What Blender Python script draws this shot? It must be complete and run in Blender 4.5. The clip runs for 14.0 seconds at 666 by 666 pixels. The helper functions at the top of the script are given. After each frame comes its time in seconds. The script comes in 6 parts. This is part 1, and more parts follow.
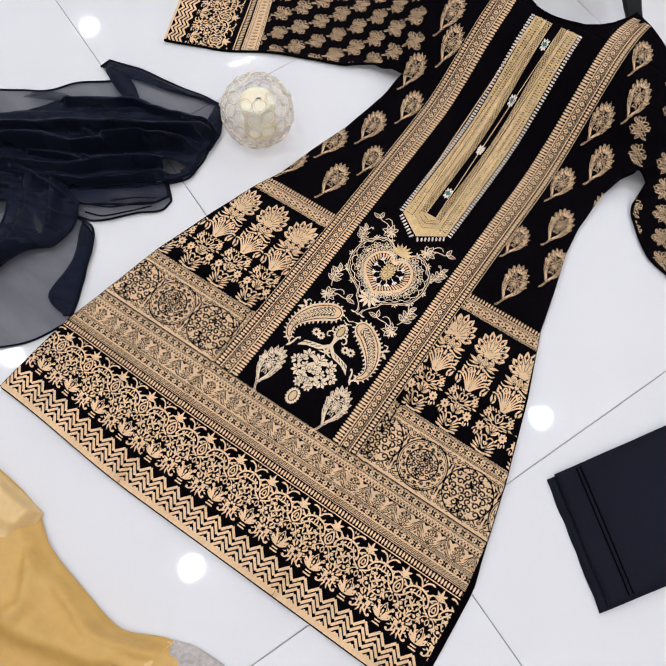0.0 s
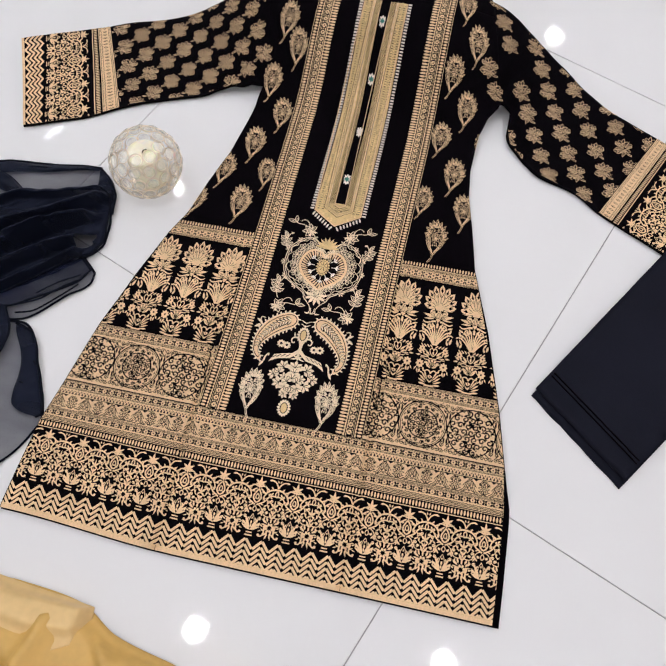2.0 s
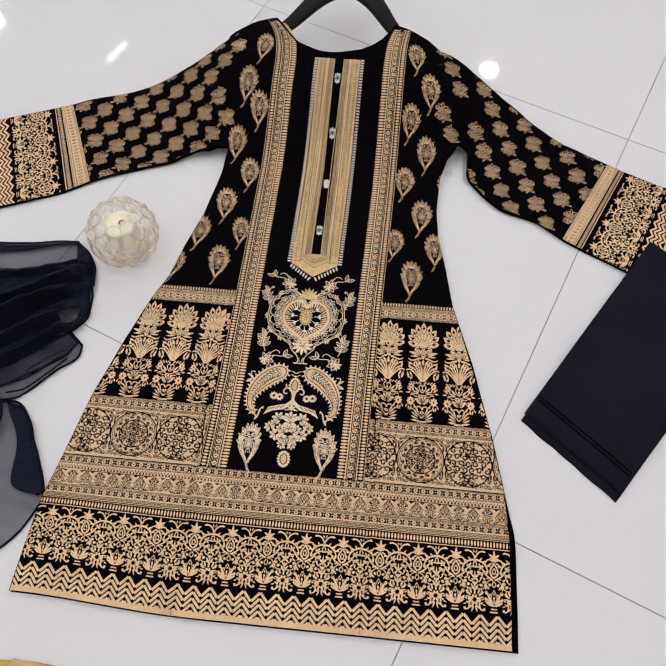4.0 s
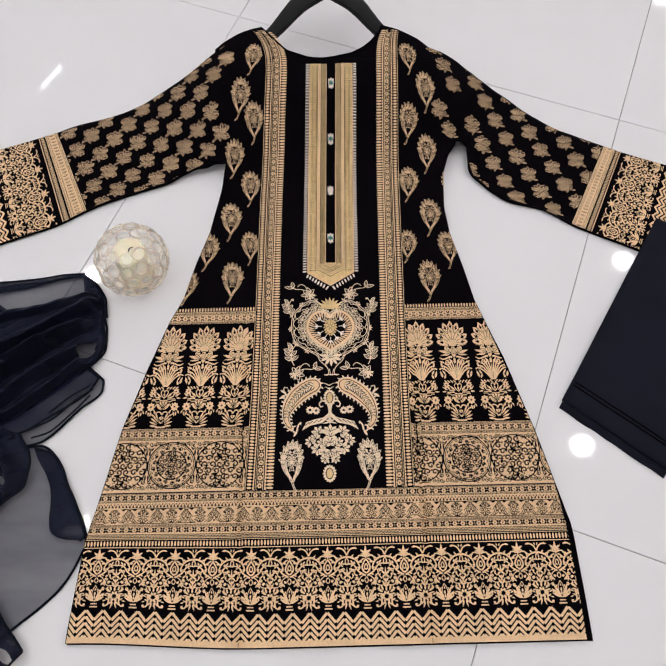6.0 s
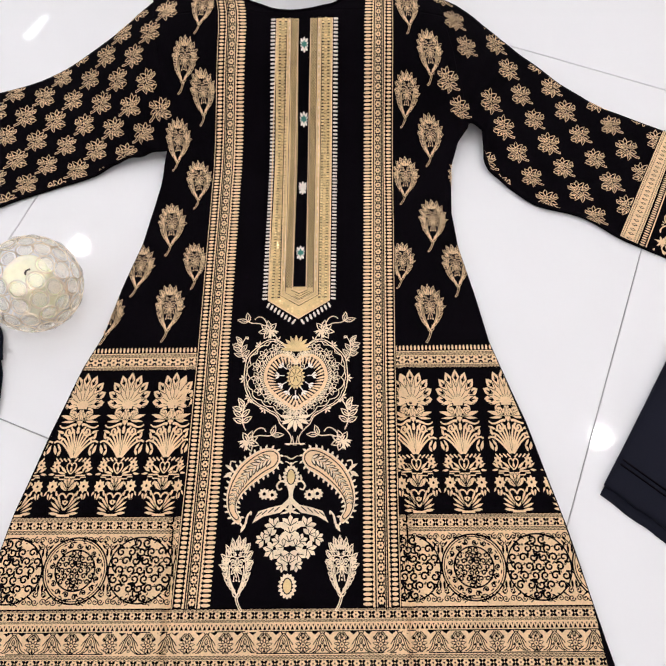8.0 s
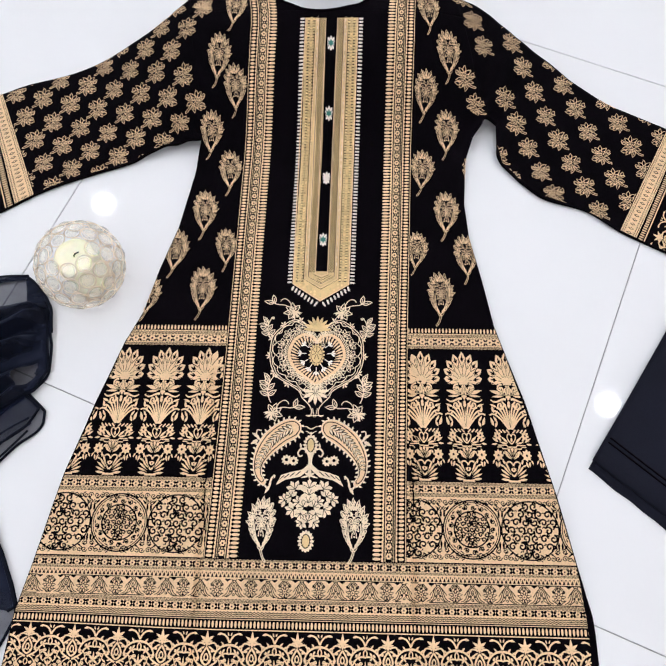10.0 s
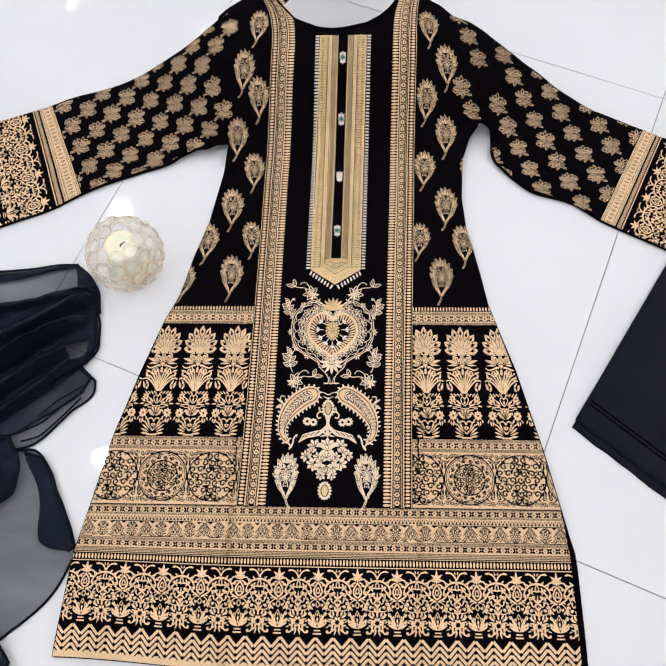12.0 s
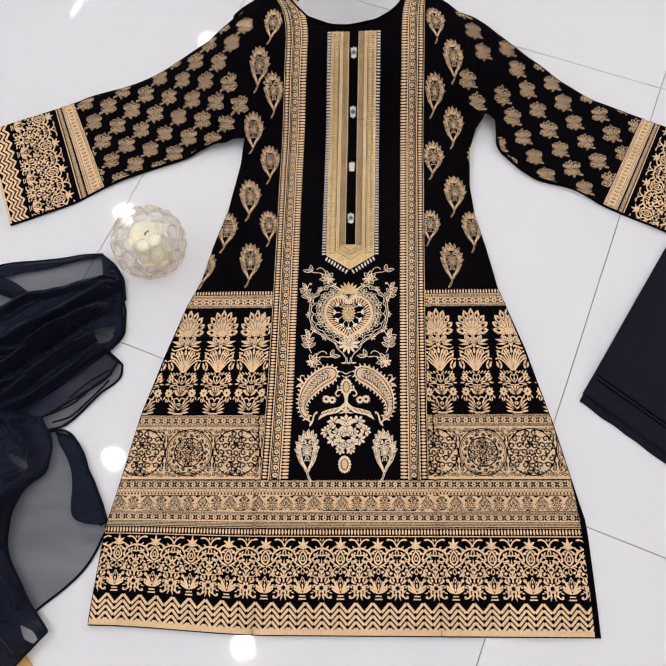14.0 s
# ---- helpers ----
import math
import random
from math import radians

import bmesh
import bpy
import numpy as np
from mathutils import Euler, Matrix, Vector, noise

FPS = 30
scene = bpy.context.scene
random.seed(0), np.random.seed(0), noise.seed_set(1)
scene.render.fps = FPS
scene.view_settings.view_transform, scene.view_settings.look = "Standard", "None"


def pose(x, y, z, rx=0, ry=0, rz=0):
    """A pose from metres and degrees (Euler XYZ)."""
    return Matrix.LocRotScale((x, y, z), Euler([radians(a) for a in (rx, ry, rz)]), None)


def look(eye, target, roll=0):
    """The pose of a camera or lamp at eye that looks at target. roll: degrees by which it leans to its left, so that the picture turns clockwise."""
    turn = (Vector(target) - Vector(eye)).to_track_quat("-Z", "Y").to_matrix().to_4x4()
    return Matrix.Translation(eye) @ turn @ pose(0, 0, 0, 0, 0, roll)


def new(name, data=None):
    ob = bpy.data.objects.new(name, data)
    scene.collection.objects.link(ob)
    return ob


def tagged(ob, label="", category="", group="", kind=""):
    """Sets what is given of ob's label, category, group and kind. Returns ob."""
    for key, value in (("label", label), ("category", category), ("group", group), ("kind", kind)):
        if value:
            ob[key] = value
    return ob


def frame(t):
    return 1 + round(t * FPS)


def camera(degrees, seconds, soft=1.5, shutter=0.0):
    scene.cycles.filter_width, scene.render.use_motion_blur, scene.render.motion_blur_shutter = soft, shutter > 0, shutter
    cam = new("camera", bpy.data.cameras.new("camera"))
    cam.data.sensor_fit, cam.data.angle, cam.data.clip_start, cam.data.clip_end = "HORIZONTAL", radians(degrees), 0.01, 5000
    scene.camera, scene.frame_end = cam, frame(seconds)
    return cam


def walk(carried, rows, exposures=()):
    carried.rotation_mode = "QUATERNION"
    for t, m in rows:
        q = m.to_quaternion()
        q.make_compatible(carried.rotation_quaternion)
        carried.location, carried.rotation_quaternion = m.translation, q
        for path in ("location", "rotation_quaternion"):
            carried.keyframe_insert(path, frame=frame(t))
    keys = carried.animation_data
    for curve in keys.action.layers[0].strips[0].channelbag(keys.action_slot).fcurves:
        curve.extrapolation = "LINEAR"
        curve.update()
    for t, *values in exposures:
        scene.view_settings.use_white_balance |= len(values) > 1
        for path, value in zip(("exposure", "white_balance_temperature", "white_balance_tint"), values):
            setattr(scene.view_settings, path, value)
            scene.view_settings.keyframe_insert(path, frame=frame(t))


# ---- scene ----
cam = camera(48.2, 14.0)
PATH = [
    (0, (0.243, -0.217, 1.033), (-0.204, 0.417, -0.81), -1.2),
    (0.5, (0.258, -0.189, 1.016), (-0.154, 0.475, -0.824), -1.2),
    (1, (0.274, -0.181, 1.012), (-0.104, 0.493, -0.833), -2.9),
    (1.5, (0.216, -0.233, 1.044), (-0.053, 0.462, -0.813), -2.9),
    (2, (0.155, -0.293, 1.076), (-0.029, 0.48, -0.759), -1.5),
    (2.5, (0.134, -0.299, 1.097), (-0.033, 0.552, -0.705), -1.7),
    (3, (0.125, -0.305, 1.106), (-0.002, 0.577, -0.684), -0.8),
    (3.2, (0.126, -0.306, 1.113), (0.006, 0.573, -0.679), -1.0),
    (5.3, (0.053, -0.295, 1.096), (0.0, 0.608, -0.688), -2.6),
    (5.5, (0.028, -0.295, 1.099), (0.005, 0.596, -0.691), -2.1),
    (6, (0.0, -0.291, 1.095), (0.019, 0.609, -0.691), -0.2),
    (6.5, (0.016, -0.265, 1.056), (0.053, 0.649, -0.723), 0.5),
    (7, (0.034, -0.194, 0.972), (0.066, 0.708, -0.813), 0.2),
    (7.5, (0.064, -0.099, 0.877), (0.085, 0.745, -0.936), -0.7),
    (7.8, (0.076, -0.091, 0.854), (0.048, 0.769, -0.951), -3.2),
    (8, (0.06, -0.05, 0.872), (0.047, 0.748, -0.962), -1.5),
    (8.2, (0.056, -0.034, 0.884), (0.044, 0.748, -0.957), -0.8),
    (10.3, (0.058, -0.063, 0.989), (-0.005, 0.62, -0.89), -4.0),
    (10.5, (0.059, -0.071, 1.003), (-0.008, 0.612, -0.876), -4.2),
    (11, (0.056, -0.092, 1.033), (-0.015, 0.592, -0.845), -4.6),
    (11.5, (0.056, -0.115, 1.065), (-0.021, 0.576, -0.81), -5.4),
    (12, (0.055, -0.142, 1.086), (-0.026, 0.562, -0.784), -5.8),
    (12.5, (0.053, -0.163, 1.102), (-0.033, 0.549, -0.765), -6.3),
    (13, (0.044, -0.179, 1.111), (-0.04, 0.537, -0.754), -6.5),
    (13.5, (0.031, -0.187, 1.118), (-0.042, 0.529, -0.748), -5.8),
    (14, (0.029, -0.194, 1.122), (-0.049, 0.522, -0.744), -6.3),
]
EXPOSURES = [(0.0, 0.09, 6150, 11), (1.5, 0.05, 6300, 11), (2.2, -0.04, 6350, 12), (3.0, -0.14, 6400, 12), (6.5, -0.11, 6450, 13), (7.0, -0.04, 6450, 13), (7.5, 0.17, 6450, 13), (8.2, 0.20, 6350, 12), (10.5, 0.24, 6050, 10), (11.5, 0.21, 6100, 10), (12.5, 0.14, 6250, 11), (14.0, 0.0, 6350, 12)]
# ---------------------------------------------------------------- camera
walk(cam, [(t, look(eye, target, roll)) for t, eye, target, roll in PATH], EXPOSURES)

# ---------------------------------------------------------------- world
world = bpy.data.worlds.new("world")
world.use_nodes = True
scene.world = world
world.node_tree.nodes["Background"].inputs[0].default_value = (0.8, 0.85, 1.0, 1)
world.node_tree.nodes["Background"].inputs[1].default_value = 0.02
CEILING = 2.9
LAMP_POWER = 305.0


# ---------------------------------------------------------------- materials
def material(name, color, rough=0.6, metal=0.0, vary=0.12, scale=30.0, fine=400.0, bump=0.1, depth=0.001, sheen=0.0, spec=0.5, coat=0.0, island=0.0):
    """Principled surface with colour variation at two scales and fine relief."""
    m = bpy.data.materials.new(name)
    m.use_nodes = True
    nt = m.node_tree
    b = nt.nodes["Principled BSDF"]
    b.inputs["Roughness"].default_value = rough
    b.inputs["Metallic"].default_value = metal
    b.inputs["Specular IOR Level"].default_value = spec
    b.inputs["Sheen Weight"].default_value = sheen
    b.inputs["Coat Weight"].default_value = coat
    co = nt.nodes.new("ShaderNodeTexCoord")
    n1 = nt.nodes.new("ShaderNodeTexNoise")
    n1.inputs["Scale"].default_value, n1.inputs["Detail"].default_value = scale, 4
    n2 = nt.nodes.new("ShaderNodeTexNoise")
    n2.inputs["Scale"].default_value, n2.inputs["Detail"].default_value = fine, 2
    nt.links.new(co.outputs["Object"], n1.inputs["Vector"])
    nt.links.new(co.outputs["Object"], n2.inputs["Vector"])
    mix = nt.nodes.new("ShaderNodeMath")
    mix.operation = "ADD"
    nt.links.new(n1.outputs["Fac"], mix.inputs[0])
    nt.links.new(n2.outputs["Fac"], mix.inputs[1])
    last = mix.outputs[0]
    if island:
        geo = nt.nodes.new("ShaderNodeNewGeometry")
        ma = nt.nodes.new("ShaderNodeMath")
        ma.operation = "MULTIPLY_ADD"
        ma.inputs[1].default_value, ma.inputs[2].default_value = island, -island / 2
        nt.links.new(geo.outputs["Random Per Island"], ma.inputs[0])
        ad = nt.nodes.new("ShaderNodeMath")
        nt.links.new(last, ad.inputs[0])
        nt.links.new(ma.outputs[0], ad.inputs[1])
        last = ad.outputs[0]
    ramp = nt.nodes.new("ShaderNodeMapRange")
    ramp.inputs["From Min"].default_value, ramp.inputs["From Max"].default_value = 0.6, 1.4
    ramp.inputs["To Min"].default_value, ramp.inputs["To Max"].default_value = 1 - vary, 1 + vary
    nt.links.new(last, ramp.inputs["Value"])
    col = nt.nodes.new("ShaderNodeVectorMath")
    col.operation = "SCALE"
    col.inputs[0].default_value = color
    nt.links.new(ramp.outputs[0], col.inputs["Scale"])
    nt.links.new(col.outputs[0], b.inputs["Base Color"])
    if bump:
        bp = nt.nodes.new("ShaderNodeBump")
        bp.inputs["Strength"].default_value, bp.inputs["Distance"].default_value = bump, depth
        nt.links.new(n2.outputs["Fac"], bp.inputs["Height"])
        nt.links.new(bp.outputs[0], b.inputs["Normal"])
    return m


def sheer(name, color, cover):
    """Thin see-through cloth: threads with gaps between them, finer and coarser by patches."""
    m = material(name, color, 0.75, vary=0.25, scale=14, fine=500, bump=0.15, spec=0.2)
    nt = m.node_tree
    b, out = nt.nodes["Principled BSDF"], nt.nodes["Material Output"]
    tr = nt.nodes.new("ShaderNodeBsdfTransparent")
    mx = nt.nodes.new("ShaderNodeMixShader")
    nz = nt.nodes.new("ShaderNodeTexNoise")
    nz.inputs["Scale"].default_value, nz.inputs["Detail"].default_value = 9, 5
    co = nt.nodes.new("ShaderNodeTexCoord")
    mp = nt.nodes.new("ShaderNodeMapping")
    mp.inputs["Scale"].default_value = (1, 3.2, 1)
    nt.links.new(co.outputs["Object"], mp.inputs[0])
    nt.links.new(mp.outputs[0], nz.inputs["Vector"])
    mr = nt.nodes.new("ShaderNodeMapRange")
    mr.inputs["From Min"].default_value, mr.inputs["From Max"].default_value = 0.3, 0.7
    mr.inputs["To Min"].default_value, mr.inputs["To Max"].default_value = cover - 0.07, cover + 0.07
    nt.links.new(nz.outputs["Fac"], mr.inputs["Value"])
    nt.links.new(mr.outputs[0], mx.inputs[0])
    nt.links.new(tr.outputs[0], mx.inputs[1])
    nt.links.new(b.outputs[0], mx.inputs[2])
    nt.links.new(mx.outputs[0], out.inputs["Surface"])
    return m


def glow(name, color, strength):
    m = bpy.data.materials.new(name)
    m.use_nodes = True
    nt = m.node_tree
    e = nt.nodes.new("ShaderNodeEmission")
    e.inputs[0].default_value, e.inputs[1].default_value = (*color, 1), strength
    nt.links.new(e.outputs[0], nt.nodes["Material Output"].inputs["Surface"])
    return m


def glass(name, color, rough=0.03, ior=1.5):
    m = bpy.data.materials.new(name)
    m.use_nodes = True
    b = m.node_tree.nodes["Principled BSDF"]
    b.inputs["Base Color"].default_value = (*color, 1)
    b.inputs["Transmission Weight"].default_value = 1.0
    b.inputs["Roughness"].default_value, b.inputs["IOR"].default_value = rough, ior
    return m


BLACK = material("black_cotton", (0.0021, 0.0013, 0.0024), 0.85, vary=0.35, scale=25, fine=700, bump=0.35, depth=0.0006, spec=0.03)
GOLD = material("gold_print", (0.78, 0.530, 0.315), 0.6, vary=0.16, scale=22, fine=600, bump=0.3, depth=0.0005, spec=0.3, island=0.25)
PALE = material("pale_gold_thread", (0.80, 0.62, 0.43), 0.45, metal=0.1, vary=0.2, scale=60, fine=900, bump=0.5, depth=0.0006, island=0.3)
ZARI = material("zari_gold", (0.68, 0.47, 0.22), 0.45, metal=0.15, vary=0.25, scale=60, fine=900, bump=0.6, depth=0.0006, island=0.4)
SEQUIN = material("gold_sequin", (0.78, 0.57, 0.28), 0.3, metal=0.55, vary=0.2, bump=0, island=0.8)
PEARL = material("pearl_bead", (0.84, 0.74, 0.66), 0.4, vary=0.15, bump=0, island=0.3)
TEAL = material("teal_thread", (0.04, 0.20, 0.16), 0.45, vary=0.3, bump=0.3, island=0.4)
NAVY = material("black_trouser_cloth", (0.0088, 0.0092, 0.0165), 0.75, vary=0.25, scale=12, fine=800, bump=0.3, depth=0.0005, spec=0.08)
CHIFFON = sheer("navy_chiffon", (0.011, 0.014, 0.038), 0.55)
# Same chiffon darkened: the darkness of stacked folds is put into its colour.
GATHERED = sheer("gathered_darkened_chiffon", (0.0032, 0.0042, 0.0110), 0.955)
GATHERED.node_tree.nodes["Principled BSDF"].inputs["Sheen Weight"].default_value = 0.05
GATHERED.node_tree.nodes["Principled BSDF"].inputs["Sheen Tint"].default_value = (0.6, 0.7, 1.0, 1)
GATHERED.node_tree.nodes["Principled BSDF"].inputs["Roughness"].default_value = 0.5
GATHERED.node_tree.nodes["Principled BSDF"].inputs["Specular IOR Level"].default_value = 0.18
for m in (CHIFFON, GATHERED):
    m.node_tree.nodes["Principled BSDF"].inputs["Specular Tint"].default_value = (0.55, 0.62, 0.95, 1)
HEMCLOTH = material("navy_rolled_hem", (0.003, 0.004, 0.010), 0.7, vary=0.3, bump=0.2, spec=0.1)
MUSTARD = material("mustard_silk", (0.64, 0.385, 0.105), 0.45, vary=0.10, scale=4, fine=60, bump=0.03, depth=0.001)
CREAM = material("pale_mustard_silk", (0.74, 0.50, 0.22), 0.45, vary=0.10, scale=4, fine=60, bump=0.03, depth=0.001)
GREYBLUE = material("grey_blue_print", (0.50, 0.45, 0.42), 0.5, vary=0.35, scale=26, fine=200, bump=0.1)
TILE = material("polished_porcelain", (0.80, 0.785, 0.80), 0.035, vary=0.018, scale=1.6, fine=7, bump=0.0, spec=0.5)
GROUT = material("grey_grout", (0.40, 0.39, 0.39), 0.9, vary=0.3, scale=9, fine=120, bump=0.2)
WALLS = material("white_wall_paint", (0.78, 0.77, 0.76), 0.7, vary=0.03, scale=2, fine=60, bump=0.05)
HANGER = material("black_hanger_plastic", (0.006, 0.006, 0.007), 0.5, vary=0.2, scale=20, fine=300, bump=0.05, spec=0.15)
WAX = material("cream_wax", (0.92, 0.87, 0.68), 0.5, vary=0.06, scale=30, fine=200, bump=0.1)
WAX.node_tree.nodes["Principled BSDF"].inputs["Subsurface Weight"].default_value = 0.5
WAX.node_tree.nodes["Principled BSDF"].inputs["Subsurface Radius"].default_value = (0.02, 0.014, 0.006)
WICK = material("charred_wick", (0.05, 0.045, 0.04), 0.9)
WIRE = material("champagne_wire", (0.82, 0.71, 0.58), 0.3, metal=0.5, vary=0.2, bump=0)
CRYSTAL = glass("crystal", (1.0, 0.96, 0.88), 0.02, 1.25)
nt = CRYSTAL.node_tree
thin, blend = nt.nodes.new("ShaderNodeBsdfTransparent"), nt.nodes.new("ShaderNodeMixShader")
blend.inputs[0].default_value = 0.42
nt.nodes["Principled BSDF"].inputs["Transmission Weight"].default_value = 0.6
nt.links.new(thin.outputs[0], blend.inputs[1])
nt.links.new(nt.nodes["Principled BSDF"].outputs[0], blend.inputs[2])
nt.links.new(blend.outputs[0], nt.nodes["Material Output"].inputs["Surface"])
STEEL = material("chrome", (0.7, 0.7, 0.7), 0.2, metal=1.0, bump=0)
WARM = glow("lamp_warm_white", (1.0, 0.965, 0.94), LAMP_POWER)
DIM = glow("strip_white", (0.9, 0.97, 1.0), LAMP_POWER * 0.09)
COOL = glow("lamp_cool_white", (0.82, 0.97, 1.0), LAMP_POWER)


# ---------------------------------------------------------------- building helpers
def link_mesh(name, verts, faces, mat, parent=None, label="", smooth=False):
    me = bpy.data.meshes.new(name)
    me.from_pydata(verts, [], faces)
    me.update()
    me.materials.append(mat)
    if smooth:
        me.polygons.foreach_set("use_smooth", [True] * len(me.polygons))
    ob = new(name, me)
    ob.parent = parent
    return tagged(ob, label)


def part(name, bm, mat, parent, label="", smooth=False):
    me = bpy.data.meshes.new(name)
    bmesh.ops.recalc_face_normals(bm, faces=bm.faces)
    bm.to_mesh(me)
    bm.free()
    me.materials.append(mat)
    if smooth:
        me.polygons.foreach_set("use_smooth", [True] * len(me.polygons))
    ob = new(name, me)
    ob.parent = parent
    return tagged(ob, label)


def box(x0, x1, y0, y1, z0, z1, bevel=0.0):
    bm = bmesh.new()
    bmesh.ops.create_cube(bm, size=1)
    for v in bm.verts:
        v.co = Vector(((x0 + x1) / 2 + v.co.x * (x1 - x0), (y0 + y1) / 2 + v.co.y * (y1 - y0), (z0 + z1) / 2 + v.co.z * (z1 - z0)))
    if bevel:
        bmesh.ops.bevel(bm, geom=bm.edges[:], offset=bevel, segments=2, affect="EDGES")
    return bm


def smooth01(u):
    u = min(1.0, max(0.0, u))
    return u * u * (3 - 2 * u)


def along(points, n, keys=None):
    """n + 1 points spread along a smooth line through the given ones."""
    p = np.array(points, float)
    if keys is None:
        d = np.r_[0, np.cumsum(np.hypot(*(p[1:] - p[:-1]).T[:2]))]
        keys = d / d[-1]
    keys = np.array(keys, float)
    m = np.gradient(p, keys, axis=0)
    out = []
    for u in np.linspace(0, 1, n + 1):
        i = int(min(len(keys) - 2, max(0, np.searchsorted(keys, u) - 1)))
        h = keys[i + 1] - keys[i]
        w = (u - keys[i]) / h
        a, b = 2 * w**3 - 3 * w**2 + 1, w**3 - 2 * w**2 + w
        c, e = -2 * w**3 + 3 * w**2, w**3 - w**2
        k = 0.8 * h
        out.append(a * p[i] + b * k * m[i] + c * p[i + 1] + e * k * m[i + 1])
    return np.array(out)


def sheet(name, rows, thick, mat, parent, label=""):
    """A cloth of a grid of 3D points, with a back and closed rims."""
    nr, nc = len(rows), len(rows[0])
    top = [tuple(p) for r in rows for p in r]
    bottom = [(x, y, z - thick) for x, y, z in top]
    n = len(top)
    f = []
    for i in range(nr - 1):
        for j in range(nc - 1):
            a, b, c, d = i * nc + j, i * nc + j + 1, (i + 1) * nc + j + 1, (i + 1) * nc + j
            f += [(a, b, c, d), (n + d, n + c, n + b, n + a)]
    ring = [j for j in range(nc)] + [i * nc + nc - 1 for i in range(1, nr)] + [(nr - 1) * nc + j for j in range(nc - 2, -1, -1)] + [i * nc for i in range(nr - 2, 0, -1)]
    for a, b in zip(ring, ring[1:] + ring[:1]):
        f.append((b, a, n + a, n + b))
    ob = link_mesh(name, top + bottom, f, mat, parent, label, True)
    return ob


def tube(points, radius, sides=8, close=False):
    """A round cord along 3D points, as vertices and faces."""
    p = np.array(points, float)
    n = len(p)
    v, f = [], []
    for i in range(n):
        a, b = (p[(i + 1) % n], p[i - 1]) if close else (p[min(n - 1, i + 1)], p[max(0, i - 1)])
        d = Vector(a - b).normalized()
        s = d.orthogonal().normalized() if abs(d.z) > 0.95 else d.cross(Vector((0, 0, 1))).normalized()
        w = s.cross(d)
        for k in range(sides):
            g = 2 * math.pi * k / sides
            v.append(tuple(Vector(p[i]) + radius * (math.cos(g) * s + math.sin(g) * w)))
    for i in range(n if close else n - 1):
        j = (i + 1) % n
        for k in range(sides):
            f.append((i * sides + k, i * sides + (k + 1) % sides, j * sides + (k + 1) % sides, j * sides + k))
    if not close:
        f += [tuple(range(sides))[::-1], tuple((n - 1) * sides + k for k in range(sides))]
    return v, f


# ---------------------------------------------------------------- the room
TURN_FLOOR = -22.2
FU = Vector((math.cos(radians(TURN_FLOOR)), math.sin(radians(TURN_FLOOR)), 0))
FV = Vector((-FU.y, FU.x, 0))
CORNER = FU * 0.264 + FV * 0.070
X0, X1, Y0, Y1 = -4.6, 4.6, -3.4, 6.2
floor = tagged(part("floor", box(X0, X1, Y0, Y1, -0.05, -0.0035), GROUT, None), "white polished porcelain tile floor with thin grey joints", "floor", kind="structure")
for nm, b in (("wall_west", (X0 - 0.15, X0, Y0 - 0.15, Y1 + 0.15, -0.05, CEILING)), ("wall_east", (X1, X1 + 0.15, Y0 - 0.15, Y1 + 0.15, -0.05, CEILING)),
              ("wall_south", (X0, X1, Y0 - 0.15, Y0, -0.05, CEILING)), ("wall_north", (X0, X1, Y1, Y1 + 0.15, -0.05, CEILING))):
    tagged(part(nm, box(*b), WALLS, None), "plain white painted wall", "wall", kind="structure")
tagged(part("ceiling", box(X0 - 0.15, X1 + 0.15, Y0 - 0.15, Y1 + 0.15, CEILING, CEILING + 0.1), WALLS, None), "plain white ceiling with round lamps", "ceiling", kind="structure")


def ceiling_lamp(x, y, mat):
    lamp = tagged(new("ceiling_lamp"), "round white recessed ceiling lamp, lit", "lamp", "ceiling lamps")
    lamp.location = (x, y, CEILING)
    bm = bmesh.new()
    bmesh.ops.create_cone(bm, cap_ends=True, segments=40, radius1=0.049, radius2=0.049, depth=0.006, matrix=pose(0, 0, -0.009))
    part("diffuser", bm, mat, lamp, "glowing round diffuser")
    bm = bmesh.new()
    v, f = tube([(0.063 * math.cos(g), 0.063 * math.sin(g), -0.006) for g in np.linspace(0, 2 * math.pi, 40, endpoint=False)], 0.0065, 8, True)
    link_mesh("trim_ring", v, f, WALLS, lamp, "white trim ring", True)
    bm.free()
    return lamp


for x, y, m in ((-0.58, -0.33, WARM), (0.51, 1.35, COOL), (-2.13, 0.0, COOL), (1.41, 0.98, WARM), (1.88, 2.19, WARM), (-1.44, 2.16, WARM), (-1.34, 0.62, WARM),
                (0.65, -0.22, WARM), (-2.95, 4.1, COOL), (2.67, 4.58, WARM), (-1.01, 3.49, WARM), (-3.4, 2.1, WARM), (2.9, 0.0, WARM), (3.3, 2.6, WARM), (0.6, -2.0, WARM),
                (-1.6, -1.9, WARM), (2.4, -1.7, WARM), (0.8, 3.9, WARM), (-3.3, -1.2, COOL), (0.3, 5.4, WARM)):
    ceiling_lamp(x, y, m)


def strip_lamp(x, y, turn):
    lamp = tagged(new("strip_lamp"), "short white linear ceiling lamp, lit", "lamp", "strip lamps")
    lamp.matrix_world = pose(x, y, CEILING, 0, 0, turn)
    part("housing", box(-0.16, 0.16, -0.03, 0.03, -0.03, -0.001, 0.004), WALLS, lamp, "white metal housing")
    part("diffuser", box(-0.105, 0.105, -0.008, 0.008, -0.035, -0.0302), DIM, lamp, "glowing strip diffuser")


strip_lamp(-1.94, 3.83, 62)
strip_lamp(-2.32, 2.43, 62)


